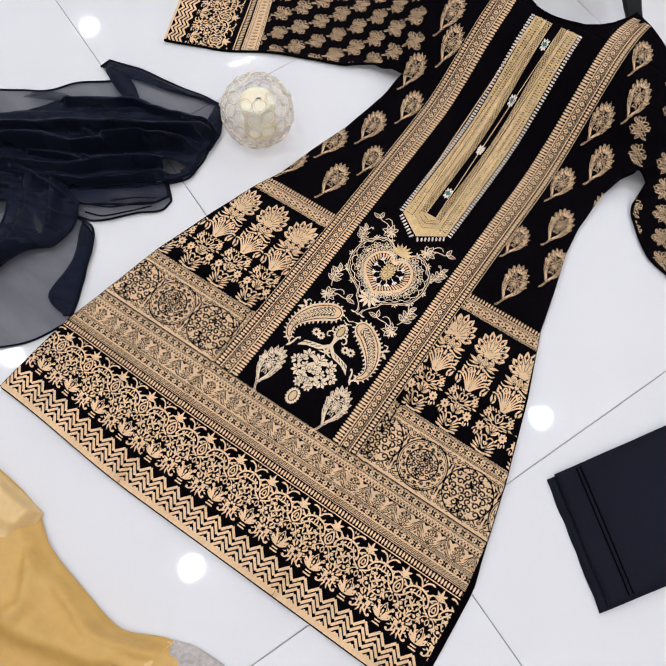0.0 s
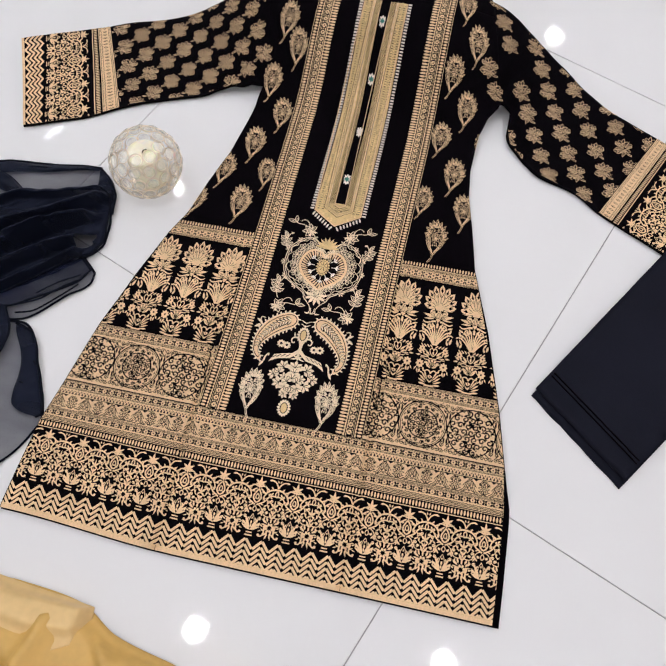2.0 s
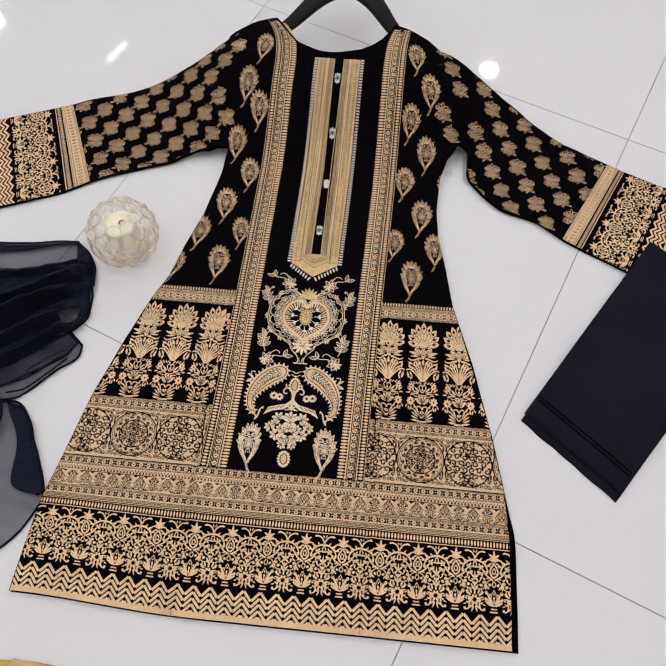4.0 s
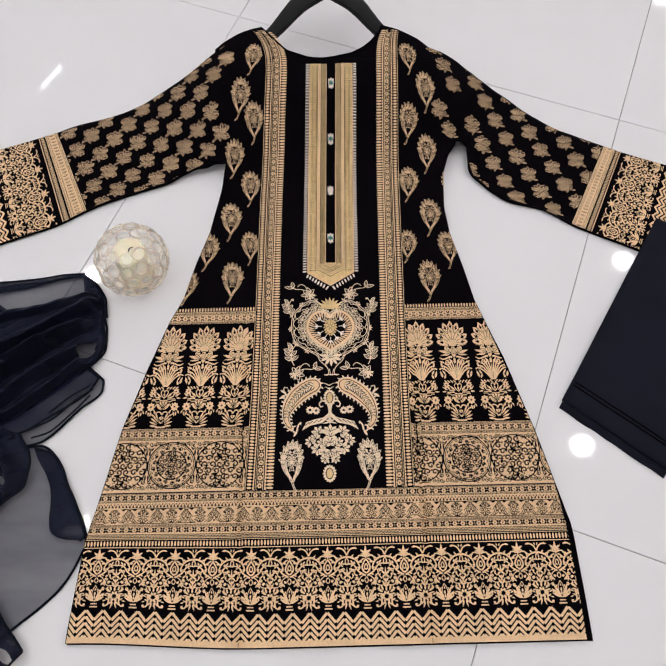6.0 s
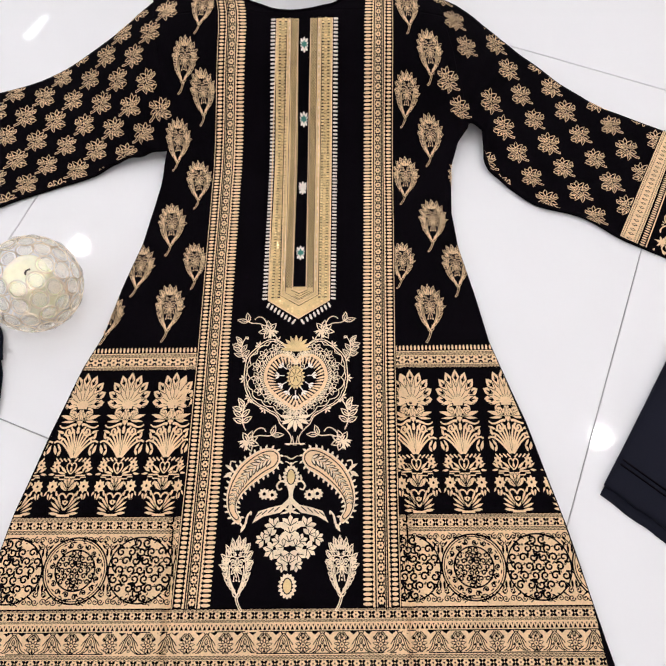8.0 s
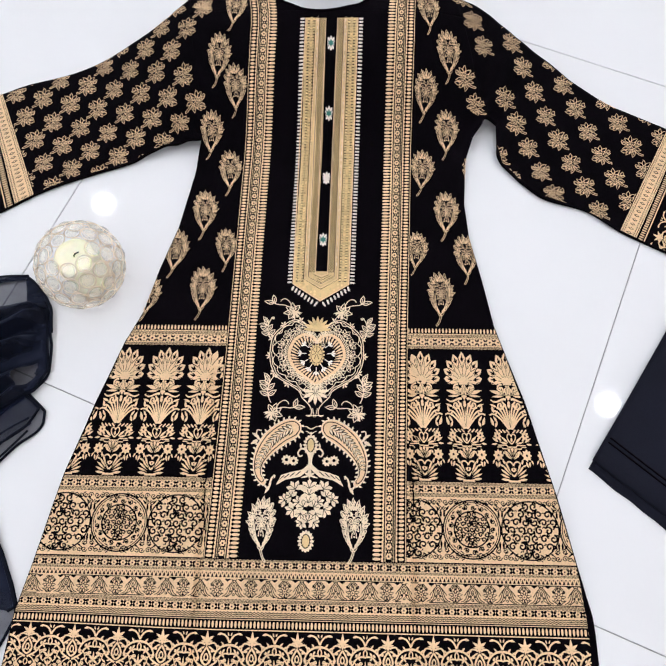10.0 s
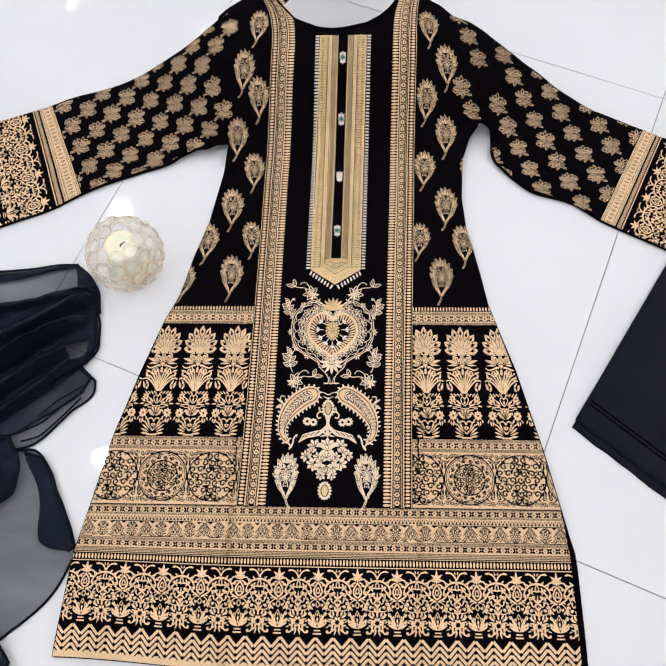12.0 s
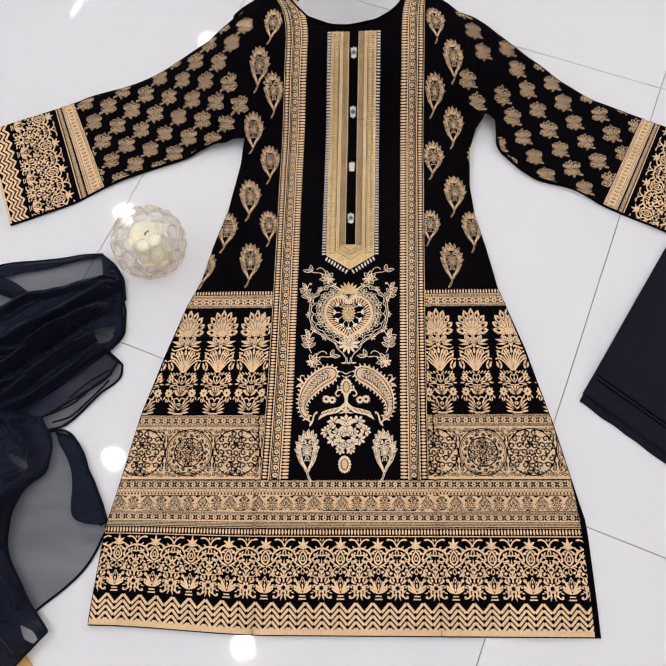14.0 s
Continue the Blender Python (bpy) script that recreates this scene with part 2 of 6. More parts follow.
# ---------------------------------------------------------------- ornament shapes, points as complex numbers
def line(pts, w, end=None):
    """A stroke of width w (narrowing to end) as a strip of quads."""
    n = len(pts)
    out, rail = [], []
    for i in range(n):
        d = pts[min(n - 1, i + 1)] - pts[max(0, i - 1)]
        d = d / abs(d) if abs(d) else 1
        k = w if end is None else w + (end - w) * i / (n - 1)
        rail.append((pts[i] + d * 1j * k / 2, pts[i] - d * 1j * k / 2))
    for (a, b), (c, d) in zip(rail, rail[1:]):
        out.append([a, b, d, c])
    return out


def arc(c, r, a0, a1, n=10, ry=None):
    ry = r if ry is None else ry
    return [c + complex(r * math.cos(radians(a)), ry * math.sin(radians(a))) for a in np.linspace(a0, a1, n)]


def oval(c, r, ry=None, n=10):
    return [arc(c, r, 0, 360, n + 1, ry)[:-1]]


def ring(c, r, w, n=28, ry=None):
    return line(arc(c, r, 0, 360, n + 1, ry), w)


def petal(c, ang, length, width, n=4, sharp=0.8):
    """A leaf from c towards ang degrees."""
    d = complex(math.cos(radians(ang)), math.sin(radians(ang)))
    ts = [i / n for i in range(1, n)]
    up = [c + d * (length * t + 1j * width / 2 * math.sin(math.pi * t**sharp)) for t in ts]
    dn = [c + d * (length * t - 1j * width / 2 * math.sin(math.pi * t**sharp)) for t in ts[::-1]]
    return [[c] + dn[::-1] + [c + d * length] + up[::-1]]


def curl(c, r, ang, turns, w, hand=1, n=14):
    """A spiral that winds in from radius r to its eye at c, and a leafy drop at the eye."""
    pts = []
    for i in range(n):
        u = i / (n - 1)
        g = radians(ang) + hand * u * turns * 2 * math.pi
        pts.append(c + r * (1 - 0.78 * u) * complex(math.cos(g), math.sin(g)))
    return line(pts, w, w * 0.8) + oval(pts[-1], w * 0.9, n=6)


def bez(a, b, c, d, n=9):
    return [a * (1 - t) ** 3 + 3 * b * t * (1 - t) ** 2 + 3 * c * t * t * (1 - t) + d * t**3 for t in np.linspace(0, 1, n)]


def moved(polys, to, size=1.0, turn=0.0, flip=False):
    k = size * complex(math.cos(radians(turn)), math.sin(radians(turn)))
    return [[to + k * ((-z.conjugate()) if flip else z) for z in p] for p in polys]


def both(polys):
    """With the mirror image about the upright axis."""
    return polys + moved(polys, 0, flip=True)


def open_petal(c, ang, length, width, w, n=5, vein=True):
    """A leaf drawn as a thread outline with a short vein."""
    p = petal(c, ang, length, width, n)[0]
    o = line(p + [p[0]], w)
    if vein:
        d = complex(math.cos(radians(ang)), math.sin(radians(ang)))
        o += line([c + d * length * 0.15, c + d * length * 0.6], w * 0.8)
    return o


def rosette(c, r, n=6, core=True):
    o = []
    for k in range(n):
        o += petal(c, 90 + 360 * k / n, r, r * 0.62, 3)
    return o


def fan(c, r, n, spread, width, inner=0.0):
    o = []
    for k in range(n):
        a = 90 + spread * (k / (n - 1) - 0.5)
        d = complex(math.cos(radians(a)), math.sin(radians(a)))
        o += petal(c + d * inner, a, r - inner, width, 4, 1.1)
    return o


def clipped(polys, a, b):
    """What lies to the left of the line from a to b."""
    d = b - a
    out = []
    for p in polys:
        s = [((z - a) * d.conjugate()).imag for z in p]
        if min(s) >= 0:
            out.append(p)
        elif max(s) > 0:
            q = []
            for i in range(len(p)):
                j = (i + 1) % len(p)
                if s[i] >= 0:
                    q.append(p[i])
                if (s[i] >= 0) != (s[j] >= 0):
                    q.append(p[i] + (p[j] - p[i]) * s[i] / (s[i] - s[j]))
            if len(q) > 2:
                out.append(q)
    return out


def area(p):
    return sum((a.conjugate() * b).imag for a, b in zip(p, p[1:] + p[:1])) / 2


# ---------------------------------------------------------------- the lie of the tunic
def lie(x, y):
    """Height of the cloth's upper side over the floor."""
    z = 0.007 + 0.07 * smooth01((y - 0.56) / 0.26) * (1 - 0.75 * smooth01((abs(x) - 0.13) / 0.25))
    z += 0.0011 * noise.noise((x * 9, y * 9, 1)) + 0.0008 * noise.noise((x * 24, y * 17, 5))
    for xc in (-0.131 + 0.02 * max(0, -y - 0.07), 0.1365 - 0.01 * max(0, -y - 0.07)):
        k = smooth01((0.33 - y) / 0.1)
        z += k * (-0.0044 * math.exp(-(((x - xc) / 0.0032) ** 2)) + 0.0026 * math.exp(-(((x - xc - 0.009) / 0.007) ** 2)) + 0.0012 * math.exp(-(((x - xc + 0.008) / 0.006) ** 2)))
    z += 0.0035 * math.exp(-(((x + 0.205) / 0.05) ** 2) - ((y - 0.66) / 0.09) ** 2) * math.sin((x * 0.8 + y * 0.6) * 190)
    z += 0.0040 * math.exp(-(((x - 0.262) / 0.05) ** 2) - ((y - 0.67) / 0.09) ** 2) * math.sin((x * 0.9 - y * 0.45) * 180)
    if abs(x) > 0.24 and y > 0.35:
        z += 0.0016 * noise.noise((x * 16, y * 26, 9)) * smooth01((abs(x) - 0.24) / 0.06)
    return z


def sway(y):
    """Rows bend up a little towards one seam, more so near the hem."""
    return 0.012 * smooth01(-y / 0.2)


def swell(x, y, z):
    """The chest stands up over the hanger, and the cloth is drawn in as it rises."""
    up = 0.045 * smooth01((y - 0.50) / 0.30) * (1 - smooth01((abs(x) - 0.19) / 0.17))
    k = (1.06 - z - up) / (1.06 - z)
    return (0.05 + (x - 0.05) * k, -0.20 + (y + 0.20) * k, z + up)


def on_cloth(z, off):
    x, y = z.real, z.imag
    if y < 0.0:
        y += sway(y) * smooth01((-0.10 - x) / 0.26)
    return swell(x, y, lie(x, y) + off)


def ornament(name, polys, mat, parent, off=0.0007, place=None, label="", smooth=False):
    """Thread or print laid on the cloth."""
    v, f = [], []
    for p in polys:
        a = area(p)
        if abs(a) < 2e-9:
            continue
        if a < 0:
            p = p[::-1]
        f.append(tuple(range(len(v), len(v) + len(p))))
        for z in p:
            if place:
                z = place(z)
            v.append(on_cloth(z, off))
    return link_mesh(name, v, f, mat, parent, label) if f else None


# ---------------------------------------------------------------- motifs
def buta(w=0.0092):
    """A flame-shaped flowering sprig in thread outline, stem at 0, tip at 1j."""
    o = line(bez(0.0 + 0.20j, 0.0 + 0.12j, -0.02 + 0.05j, -0.065 + 0.0j, 7), w) + line(bez(0.028 + 0.19j, 0.03 + 0.11j, 0.0 + 0.03j, -0.038 - 0.012j, 7), w) + line([-0.065 + 0j, -0.038 - 0.012j], w)
    o += open_petal(0.012 + 0.18j, 145, 0.08, 0.04, w, 4, False) + open_petal(0.012 + 0.18j, 40, 0.08, 0.04, w, 4, False)
    h = []
    for k, (dx, top) in enumerate(((0.0, 0.70), (0.030, 0.66), (0.058, 0.60))):
        h += line(bez(0.008 + 0.20j, complex(0.085 - dx * 0.7, 0.29), complex(0.200 - dx, 0.42), complex(0.172 - dx, top), 12), w)
    for k in range(7):
        c = bez(0.03 + 0.235j, 0.10 + 0.30j, 0.19 + 0.42j, 0.178 + 0.62j, 7)[k]
        h += open_petal(c, 52 - 4 * k, 0.085, 0.044, w, 5, k % 2 == 0)
    h += curl(0.070 + 0.63j, 0.050, 10, 1.3, w, 1, 13) + curl(0.045 + 0.755j, 0.034, 200, 1.1, w, 1, 9) + line(bez(0.0 + 0.69j, 0.06 + 0.72j, 0.12 + 0.74j, 0.140 + 0.66j, 8), w)
    h += open_petal(0.0 + 0.58j, -50, 0.14, 0.050, w, 5, True) + line([0.035 + 0.46j, 0.045 + 0.40j], w) + oval(0.047 + 0.385j, 0.015, n=6) + open_petal(0.015 + 0.59j, -12, 0.09, 0.04, w, 4, False)
    h += petal(0.03 + 0.80j, 60, 0.07, 0.026) + petal(0.10 + 0.76j, 50, 0.07, 0.026)
    o += both(h) + open_petal(0.58j, -90, 0.15, 0.055, w, 5, True) + oval(0.395j, 0.016, n=6) + open_petal(0.60j, 90, 0.10, 0.05, w, 5, True) + open_petal(0.80j, 90, 0.10, 0.05, w, 5, True)
    for k in range(17):
        a = -16 + 212 * k / 16
        c = 0.62j + complex(0.158 * math.cos(radians(a)), 0.230 * math.sin(radians(a)))
        o += open_petal(c, 90 + (a - 90) * 0.60 + (9 if k % 2 else -7), 0.115 if k % 2 else 0.150, 0.050, w, 5, k % 2 == 0)
    for k in range(9):
        a = 4 + 172 * k / 8
        c = 0.64j + complex(0.115 * math.cos(radians(a)), 0.170 * math.sin(radians(a)))
        o += open_petal(c, 90 + (a - 90) * 0.7, 0.085, 0.034, w * 0.85, 4, False)
    return [[complex(z.real * 0.84 + 0.045 * math.sin(3.0 * z.imag), z.imag) for z in p] for p in o]


def sprig():
    """A small ragged posy of outlined leaves whose stem runs out to one side; about one wide."""
    w = 0.0225
    o = line(bez(0.10 - 0.16j, 0.16 - 0.30j, 0.26 - 0.37j, 0.40 - 0.40j, 7), w) + line(bez(0.17 - 0.12j, 0.22 - 0.25j, 0.30 - 0.31j, 0.41 - 0.335j, 7), w) + line([0.40 - 0.40j, 0.41 - 0.335j], w)
    o += line(bez(0.10 - 0.16j, 0.02 - 0.02j, -0.06 + 0.08j, -0.05 + 0.24j, 7), w)
    for x, y, a, ln in ((-0.05, 0.22, 84, 0.27), (-0.08, 0.20, 134, 0.25), (0.00, 0.18, 38, 0.30), (-0.06, 0.10, 166, 0.34), (0.06, 0.06, 8, 0.34), (-0.02, 0.00, 194, 0.38), (0.10, -0.06, -24, 0.26),
                        (0.03, -0.10, 222, 0.38), (0.09, -0.16, 254, 0.32), (-0.26, 0.10, 120, 0.22), (0.26, 0.10, 66, 0.20), (-0.20, -0.22, 170, 0.22)):
        o += open_petal(complex(x, y), a, ln, 0.130, w, 5, ln > 0.3)
    for x, y, a in ((-0.14, 0.06, 120), (0.12, 0.14, 60), (-0.16, -0.12, 200), (0.02, 0.04, 90), (-0.06, -0.20, 240)):
        o += petal(complex(x, y), a, 0.12, 0.045, 4)
    return o


def plume():
    """A tall column of palmettes, one wide and 3.1 high: gold shapes and the dark veins on them."""
    g, d = [], []
    c = 2.32j
    for turn, L in ((0, 0.76), (20, 0.74), (40, 0.70), (60, 0.63), (81, 0.55)):
        for a in ((90,) if turn == 0 else (90 - turn, 90 + turn)):
            e = complex(math.cos(radians(a)), math.sin(radians(a)))
            q = petal(c, a, L, 0.225, 10, 1.75)
            g += q
            d += line([c + e * 0.34 * (1 + 0.30j), c + e * L * 0.86 * (1 + 0.165j)], 0.016) + line([c + e * 0.34 * (1 - 0.30j), c + e * L * 0.86 * (1 - 0.165j)], 0.016) + petal(c + e * (L - 0.27), a, 0.19, 0.050, 5)
            for k in (34, -34):
                d += petal(c + e * (L - 0.24), a + k, 0.10, 0.030, 3)
            d += line([c + e * 0.16, c + e * (L - 0.30)], 0.013)
    g += [arc(c, 0.13, -30, 210, 11)]
    crown = list(g)
    h = curl(0.19 + 2.16j, 0.115, 110, 1.2, 0.050, -1, 13) + petal(0.05 + 2.20j, -60, 0.24, 0.07) + line(bez(0.02 + 2.24j, 0.10 + 2.14j, 0.02 + 2.02j, 0.05 + 1.94j, 6), 0.045)
    h += petal(0.03 + 2.00j, 14, 0.50, 0.10, 6, 1.2) + petal(0.10 + 2.02j, 36, 0.26, 0.08) + petal(0.12 + 1.99j, -4, 0.36, 0.07) + petal(0.22 + 2.06j, 50, 0.14, 0.05)
    h += line(bez(0.07 + 1.90j, 0.16 + 1.98j, 0.36 + 1.74j, 0.50 + 1.90j, 11), 0.062, 0.03) + curl(0.24 + 1.76j, 0.115, 120, 1.25, 0.045, 1, 13) + petal(0.34 + 1.72j, 20, 0.20, 0.06) + petal(0.08 + 1.80j, -40, 0.16, 0.06)
    for k, (a, L) in enumerate(((9, 0.56), (20, 0.57), (31, 0.58), (42, 0.60), (53, 0.64))):
        t = 0.10j + complex(math.sin(radians(a)), math.cos(radians(a))) * L
        h += line(bez(0.012 * k + 1.20j, 1.20j + t * 0.35, 1.20j + t * 0.8 + 0.06j, 1.16j + t + (0.05 - 0.03j * k), 8), 0.048, 0.040)
    h += petal(0.44 + 1.58j, 75, 0.18, 0.07) + petal(0.40 + 1.50j, 110, 0.14, 0.05) + petal(0.46 + 1.26j, 70, 0.24, 0.09) + petal(0.42 + 1.24j, 115, 0.16, 0.07) + petal(0.36 + 1.36j, 55, 0.18, 0.06)
    for k in range(4):
        h += line([complex(0.05 + 0.10 * k, 1.12), complex(0.13 + 0.10 * k, 1.19)], 0.035)
    h += line(bez(0.0 + 0.86j, 0.10 + 0.92j, 0.17 + 1.06j, 0.07 + 1.09j, 8), 0.030) + line(bez(0.0 + 1.03j, 0.02 + 1.09j, 0.05 + 1.10j, 0.07 + 1.09j, 5), 0.030) + petal(0.10 + 0.88j, 40, 0.24, 0.06) + petal(0.12 + 0.86j, 12, 0.22, 0.05)
    h += rosette(0.38 + 1.05j, 0.115, 7) + petal(0.36 + 0.90j, 30, 0.20, 0.06) + petal(0.30 + 0.90j, 75, 0.12, 0.05) + petal(0.40 + 0.86j, -5, 0.16, 0.05)
    h += line([0.0 + 0.79j, 0.12 + 0.79j, 0.14 + 0.83j, 0.38 + 0.83j], 0.028) + line([0.0 + 0.75j, 0.26 + 0.75j, 0.28 + 0.79j, 0.40 + 0.79j], 0.024)
    h += rosette(0.39 + 0.60j, 0.145, 8) + petal(0.36 + 0.46j, -70, 0.15, 0.06) + petal(0.46 + 0.46j, -95, 0.13, 0.05) + petal(0.26 + 0.62j, 130, 0.12, 0.05) + petal(0.27 + 0.52j, -100, 0.13, 0.05) + petal(0.50 + 0.50j, -60, 0.12, 0.045)
    h += line(bez(0.0 + 0.12j, 0.10 + 0.20j, 0.25 + 0.36j, 0.16 + 0.44j, 9), 0.040) + line(bez(0.16 + 0.44j, 0.09 + 0.48j, 0.03 + 0.44j, 0.0 + 0.36j, 6), 0.036) + petal(0.0 + 0.22j, 50, 0.12, 0.04) + petal(0.0 + 0.32j, -40, 0.10, 0.04)
    for k, (a, L) in enumerate(((62, 0.36), (48, 0.36), (34, 0.36), (20, 0.34), (6, 0.30))):
        h += petal(0.06 + 0.03j + 0.06j * (4 - k) * 0.5, a, L, 0.060, 5, 1.5)
    h += petal(0.24 + 0.34j, 20, 0.14, 0.05) + petal(0.22 + 0.40j, 60, 0.13, 0.045)
    g += both(h)
    g += fan(0.50j, 0.30, 5, 96, 0.13, 0.0) + petal(0.62j, 90, 0.12, 0.10) + petal(1.88j, 90, 0.14, 0.08) + petal(1.88j, -90, 0.14, 0.08) + petal(1.70j, 90, 0.13, 0.09) + petal(2.00j, 90, 0.24, 0.07) + petal(1.24j, 90, 0.48, 0.05)
    for k in range(7):
        a = radians(90 + 62 * (k / 6 - 0.5))
        g += oval(1.19j + complex(math.cos(a), math.sin(a)) * 0.60, 0.032, n=7)
    g += line([-0.16 + 0.01j, 0.16 + 0.01j], 0.045) + petal(0.90j, 90, 0.12, 0.06)
    for p in g[len(crown):]:
        if len(p) > 4 and abs(area(p)) > 0.010:
            d += line(p + [p[0]], 0.009)
    for x in (-1, 1):
        d += oval(complex(0.38 * x, 1.05), 0.026, n=6) + oval(complex(0.39 * x, 0.60), 0.032, n=6)
    for k in range(4):
        a = 90 + 72 * (k / 3 - 0.5)
        e = complex(math.cos(radians(a)), math.sin(radians(a)))
        d += line([0.52j + e * 0.05, 0.52j + e * 0.24], 0.018)
    return g, d


def roundel(r, kind):
    """Dark scrollwork inside a circle of radius r: rings or a filled field."""
    o = ring(0, r, r * 0.05, 40)
    def field(s, w):
        p = []
        g = s * 0.335
        for a in range(-4, 5):
            for b in range(-4, 5):
                c = g * complex(a + b * 0.5, b * 0.866)
                if abs(c) > s * 0.90:
                    continue
                hand = 1 if (a + b) % 2 else -1
                t = 70 * a + 130 * b
                p += curl(c, g * 0.46, t, 1.15, w, hand, 13)[:-1]
                e = complex(math.cos(radians(t)), math.sin(radians(t)))
                p += line(bez(c + e * g * 0.40, c + e * g * (0.42 + 0.2j * hand), c + e * g * (0.55 + 0.45j * hand), c + e * g * (0.35 + 0.72j * hand), 6), w, w * 0.7)
                for q in (30, 150, 270):
                    d = complex(math.cos(radians(q)), math.sin(radians(q)))
                    if abs(c + d * g * 0.58) < s * 0.93:
                        p += petal(c + d * g * 0.47, q + 50 * hand, g * 0.30, g * 0.13, 3)
        return p
    if kind:
        o += ring(0, r * 0.93, r * 0.028, 40) + ring(0, r * 0.62, r * 0.05, 32)
        for k in range(17):
            a = 360 * k / 17
            d = complex(math.cos(radians(a)), math.sin(radians(a)))
            o += curl(d * r * (0.80 if k % 2 else 0.75), r * 0.105, a + (90 if k % 2 else -90), 1.1, r * 0.044, 1 if k % 2 else -1, 9)
            e = complex(math.cos(radians(a + 16)), math.sin(radians(a + 16)))
            o += petal(e * r * 0.7, a + 80, r * 0.17, r * 0.055, 3) + petal(e * r * 0.86, a - 80, r * 0.15, r * 0.05, 3)
        o += field(r * 0.60, r * 0.052)
    else:
        o += field(r * 0.95, r * 0.066)
    return o


leaf, stroke = petal, line


def hem_unit(p):
    """One repeat of the wide hem border, p wide and 1.65 p high: a vase plant and a canopied plant."""
    w = 0.030
    petal = lambda c, ang, length, width, n=4: leaf(c, ang, length, width * 0.84, n)
    line = lambda pts, wd, end=None: stroke(pts, wd * 0.80, None if end is None else end * 0.80)
    h = line([0 + 0.025j, 0.10 + 0.025j], 0.045) + line([0 + 0.10j, 0.08 + 0.10j], 0.04)
    h += petal(0.0 + 0.17j, 24, 0.27, 0.085, 5) + petal(0.0 + 0.17j, 42, 0.33, 0.085, 5) + petal(0.02 + 0.19j, 62, 0.36, 0.085, 5) + petal(0.13 + 0.4j, 120, 0.1, 0.05)
    h += line(bez(0.01 + 0.16j, 0.10 + 0.28j, 0.10 + 0.42j, 0.0 + 0.58j, 7), w * 0.8) + petal(0.20 + 0.27j, 80, 0.12, 0.06)
    h += line(bez(0.36 + 0.30j, 0.40 + 0.10j, 0.34 + 0.02j, 0.23 + 0.06j, 8), 0.055, 0.04) + petal(0.35 + 0.26j, 75, 0.13, 0.075) + oval(0.25 + 0.08j, 0.035, n=6) + petal(0.36 + 0.2j, 150, 0.1, 0.05)
    h += line(bez(0.0 + 0.64j, 0.06 + 0.68j, 0.06 + 0.74j, 0.0 + 0.79j, 6), w) + line(bez(0.02 + 0.82j, 0.16 + 0.90j, 0.26 + 0.94j, 0.27 + 1.06j, 8), 0.055, 0.035)
    h += line(bez(0.0 + 0.88j, 0.17 + 0.98j, 0.10 + 1.10j, 0.0 + 1.24j, 9), 0.05) + line(bez(0.0 + 0.97j, 0.06 + 1.01j, 0.05 + 1.07j, 0.0 + 1.12j, 6), 0.035)
    h += line(bez(0.05 + 0.84j, 0.18 + 0.80j, 0.24 + 0.68j, 0.17 + 0.60j, 8), w) + curl(0.20 + 0.66j, 0.055, 40, 1.0, 0.026, -1, 9) + petal(0.22 + 0.8j, 40, 0.12, 0.05)
    h += petal(0.0 + 1.38j, 35, 0.18, 0.075) + petal(0.0 + 1.36j, 5, 0.13, 0.06) + line(bez(0.03 + 1.30j, 0.12 + 1.36j, 0.26 + 1.36j, 0.22 + 1.17j, 8), 0.055, 0.03) + petal(0.03 + 1.26j, -25, 0.13, 0.05)
    h += curl(0.19 + 0.50j, 0.052, 200, 1.2, 0.026, 1, 10) + curl(0.10 + 0.70j, 0.04, 60, 1.1, 0.024, -1, 9) + curl(0.17 + 1.02j, 0.045, 250, 1.1, 0.024, 1, 9) + curl(0.13 + 1.17j, 0.04, 20, 1.1, 0.022, 1, 9)
    h += petal(0.12 + 0.58j, 60, 0.1, 0.045) + petal(0.23 + 0.56j, 110, 0.1, 0.04) + petal(0.09 + 0.92j, 120, 0.1, 0.04)
    a = both(h) + petal(1.24j, 90, 0.36, 0.10) + oval(0.36j, 0.026, 0.05, 6) + oval(0.47j, 0.018, 0.035, 6) + petal(0.22j, 90, 0.1, 0.05)
    h = petal(0.02 + 0.15j, -70, 0.17, 0.05) + petal(0.05 + 0.16j, -38, 0.16, 0.055) + line([0.04 + 0.1j, 0.06 + 0.22j], 0.05)
    h += petal(0.09 + 0.40j, 35, 0.19, 0.07) + petal(0.08 + 0.44j, 70, 0.16, 0.06) + petal(0.20 + 0.43j, 100, 0.14, 0.06) + petal(0.12 + 0.36j, 5, 0.12, 0.05)
    h += petal(0.0 + 0.52j, 60, 0.20, 0.07) + petal(0.0 + 0.66j, 55, 0.14, 0.055) + petal(0.01 + 0.84j, 48, 0.15, 0.07) + petal(0.01 + 0.84j, -42, 0.13, 0.06)
    h += line(bez(0.06 + 0.58j, 0.20 + 0.54j, 0.30 + 0.62j, 0.28 + 0.74j, 9), w) + curl(0.24 + 0.74j, 0.05, 0, 1.05, 0.026, 1, 9)
    h += line(bez(0.10 + 0.74j, 0.24 + 0.86j, 0.16 + 1.0j, 0.28 + 1.03j, 9), w) + curl(0.17 + 0.94j, 0.055, 200, 1.1, 0.026, -1, 9) + petal(0.28 + 0.92j, 70, 0.12, 0.05) + petal(0.3 + 0.84j, 20, 0.1, 0.045)
    h += line(bez(0.0 + 1.30j, 0.18 + 1.30j, 0.30 + 1.20j, 0.34 + 1.02j, 10), 0.065, 0.04) + line(bez(0.02 + 1.12j, 0.12 + 1.14j, 0.20 + 1.10j, 0.23 + 1.02j, 8), 0.045)
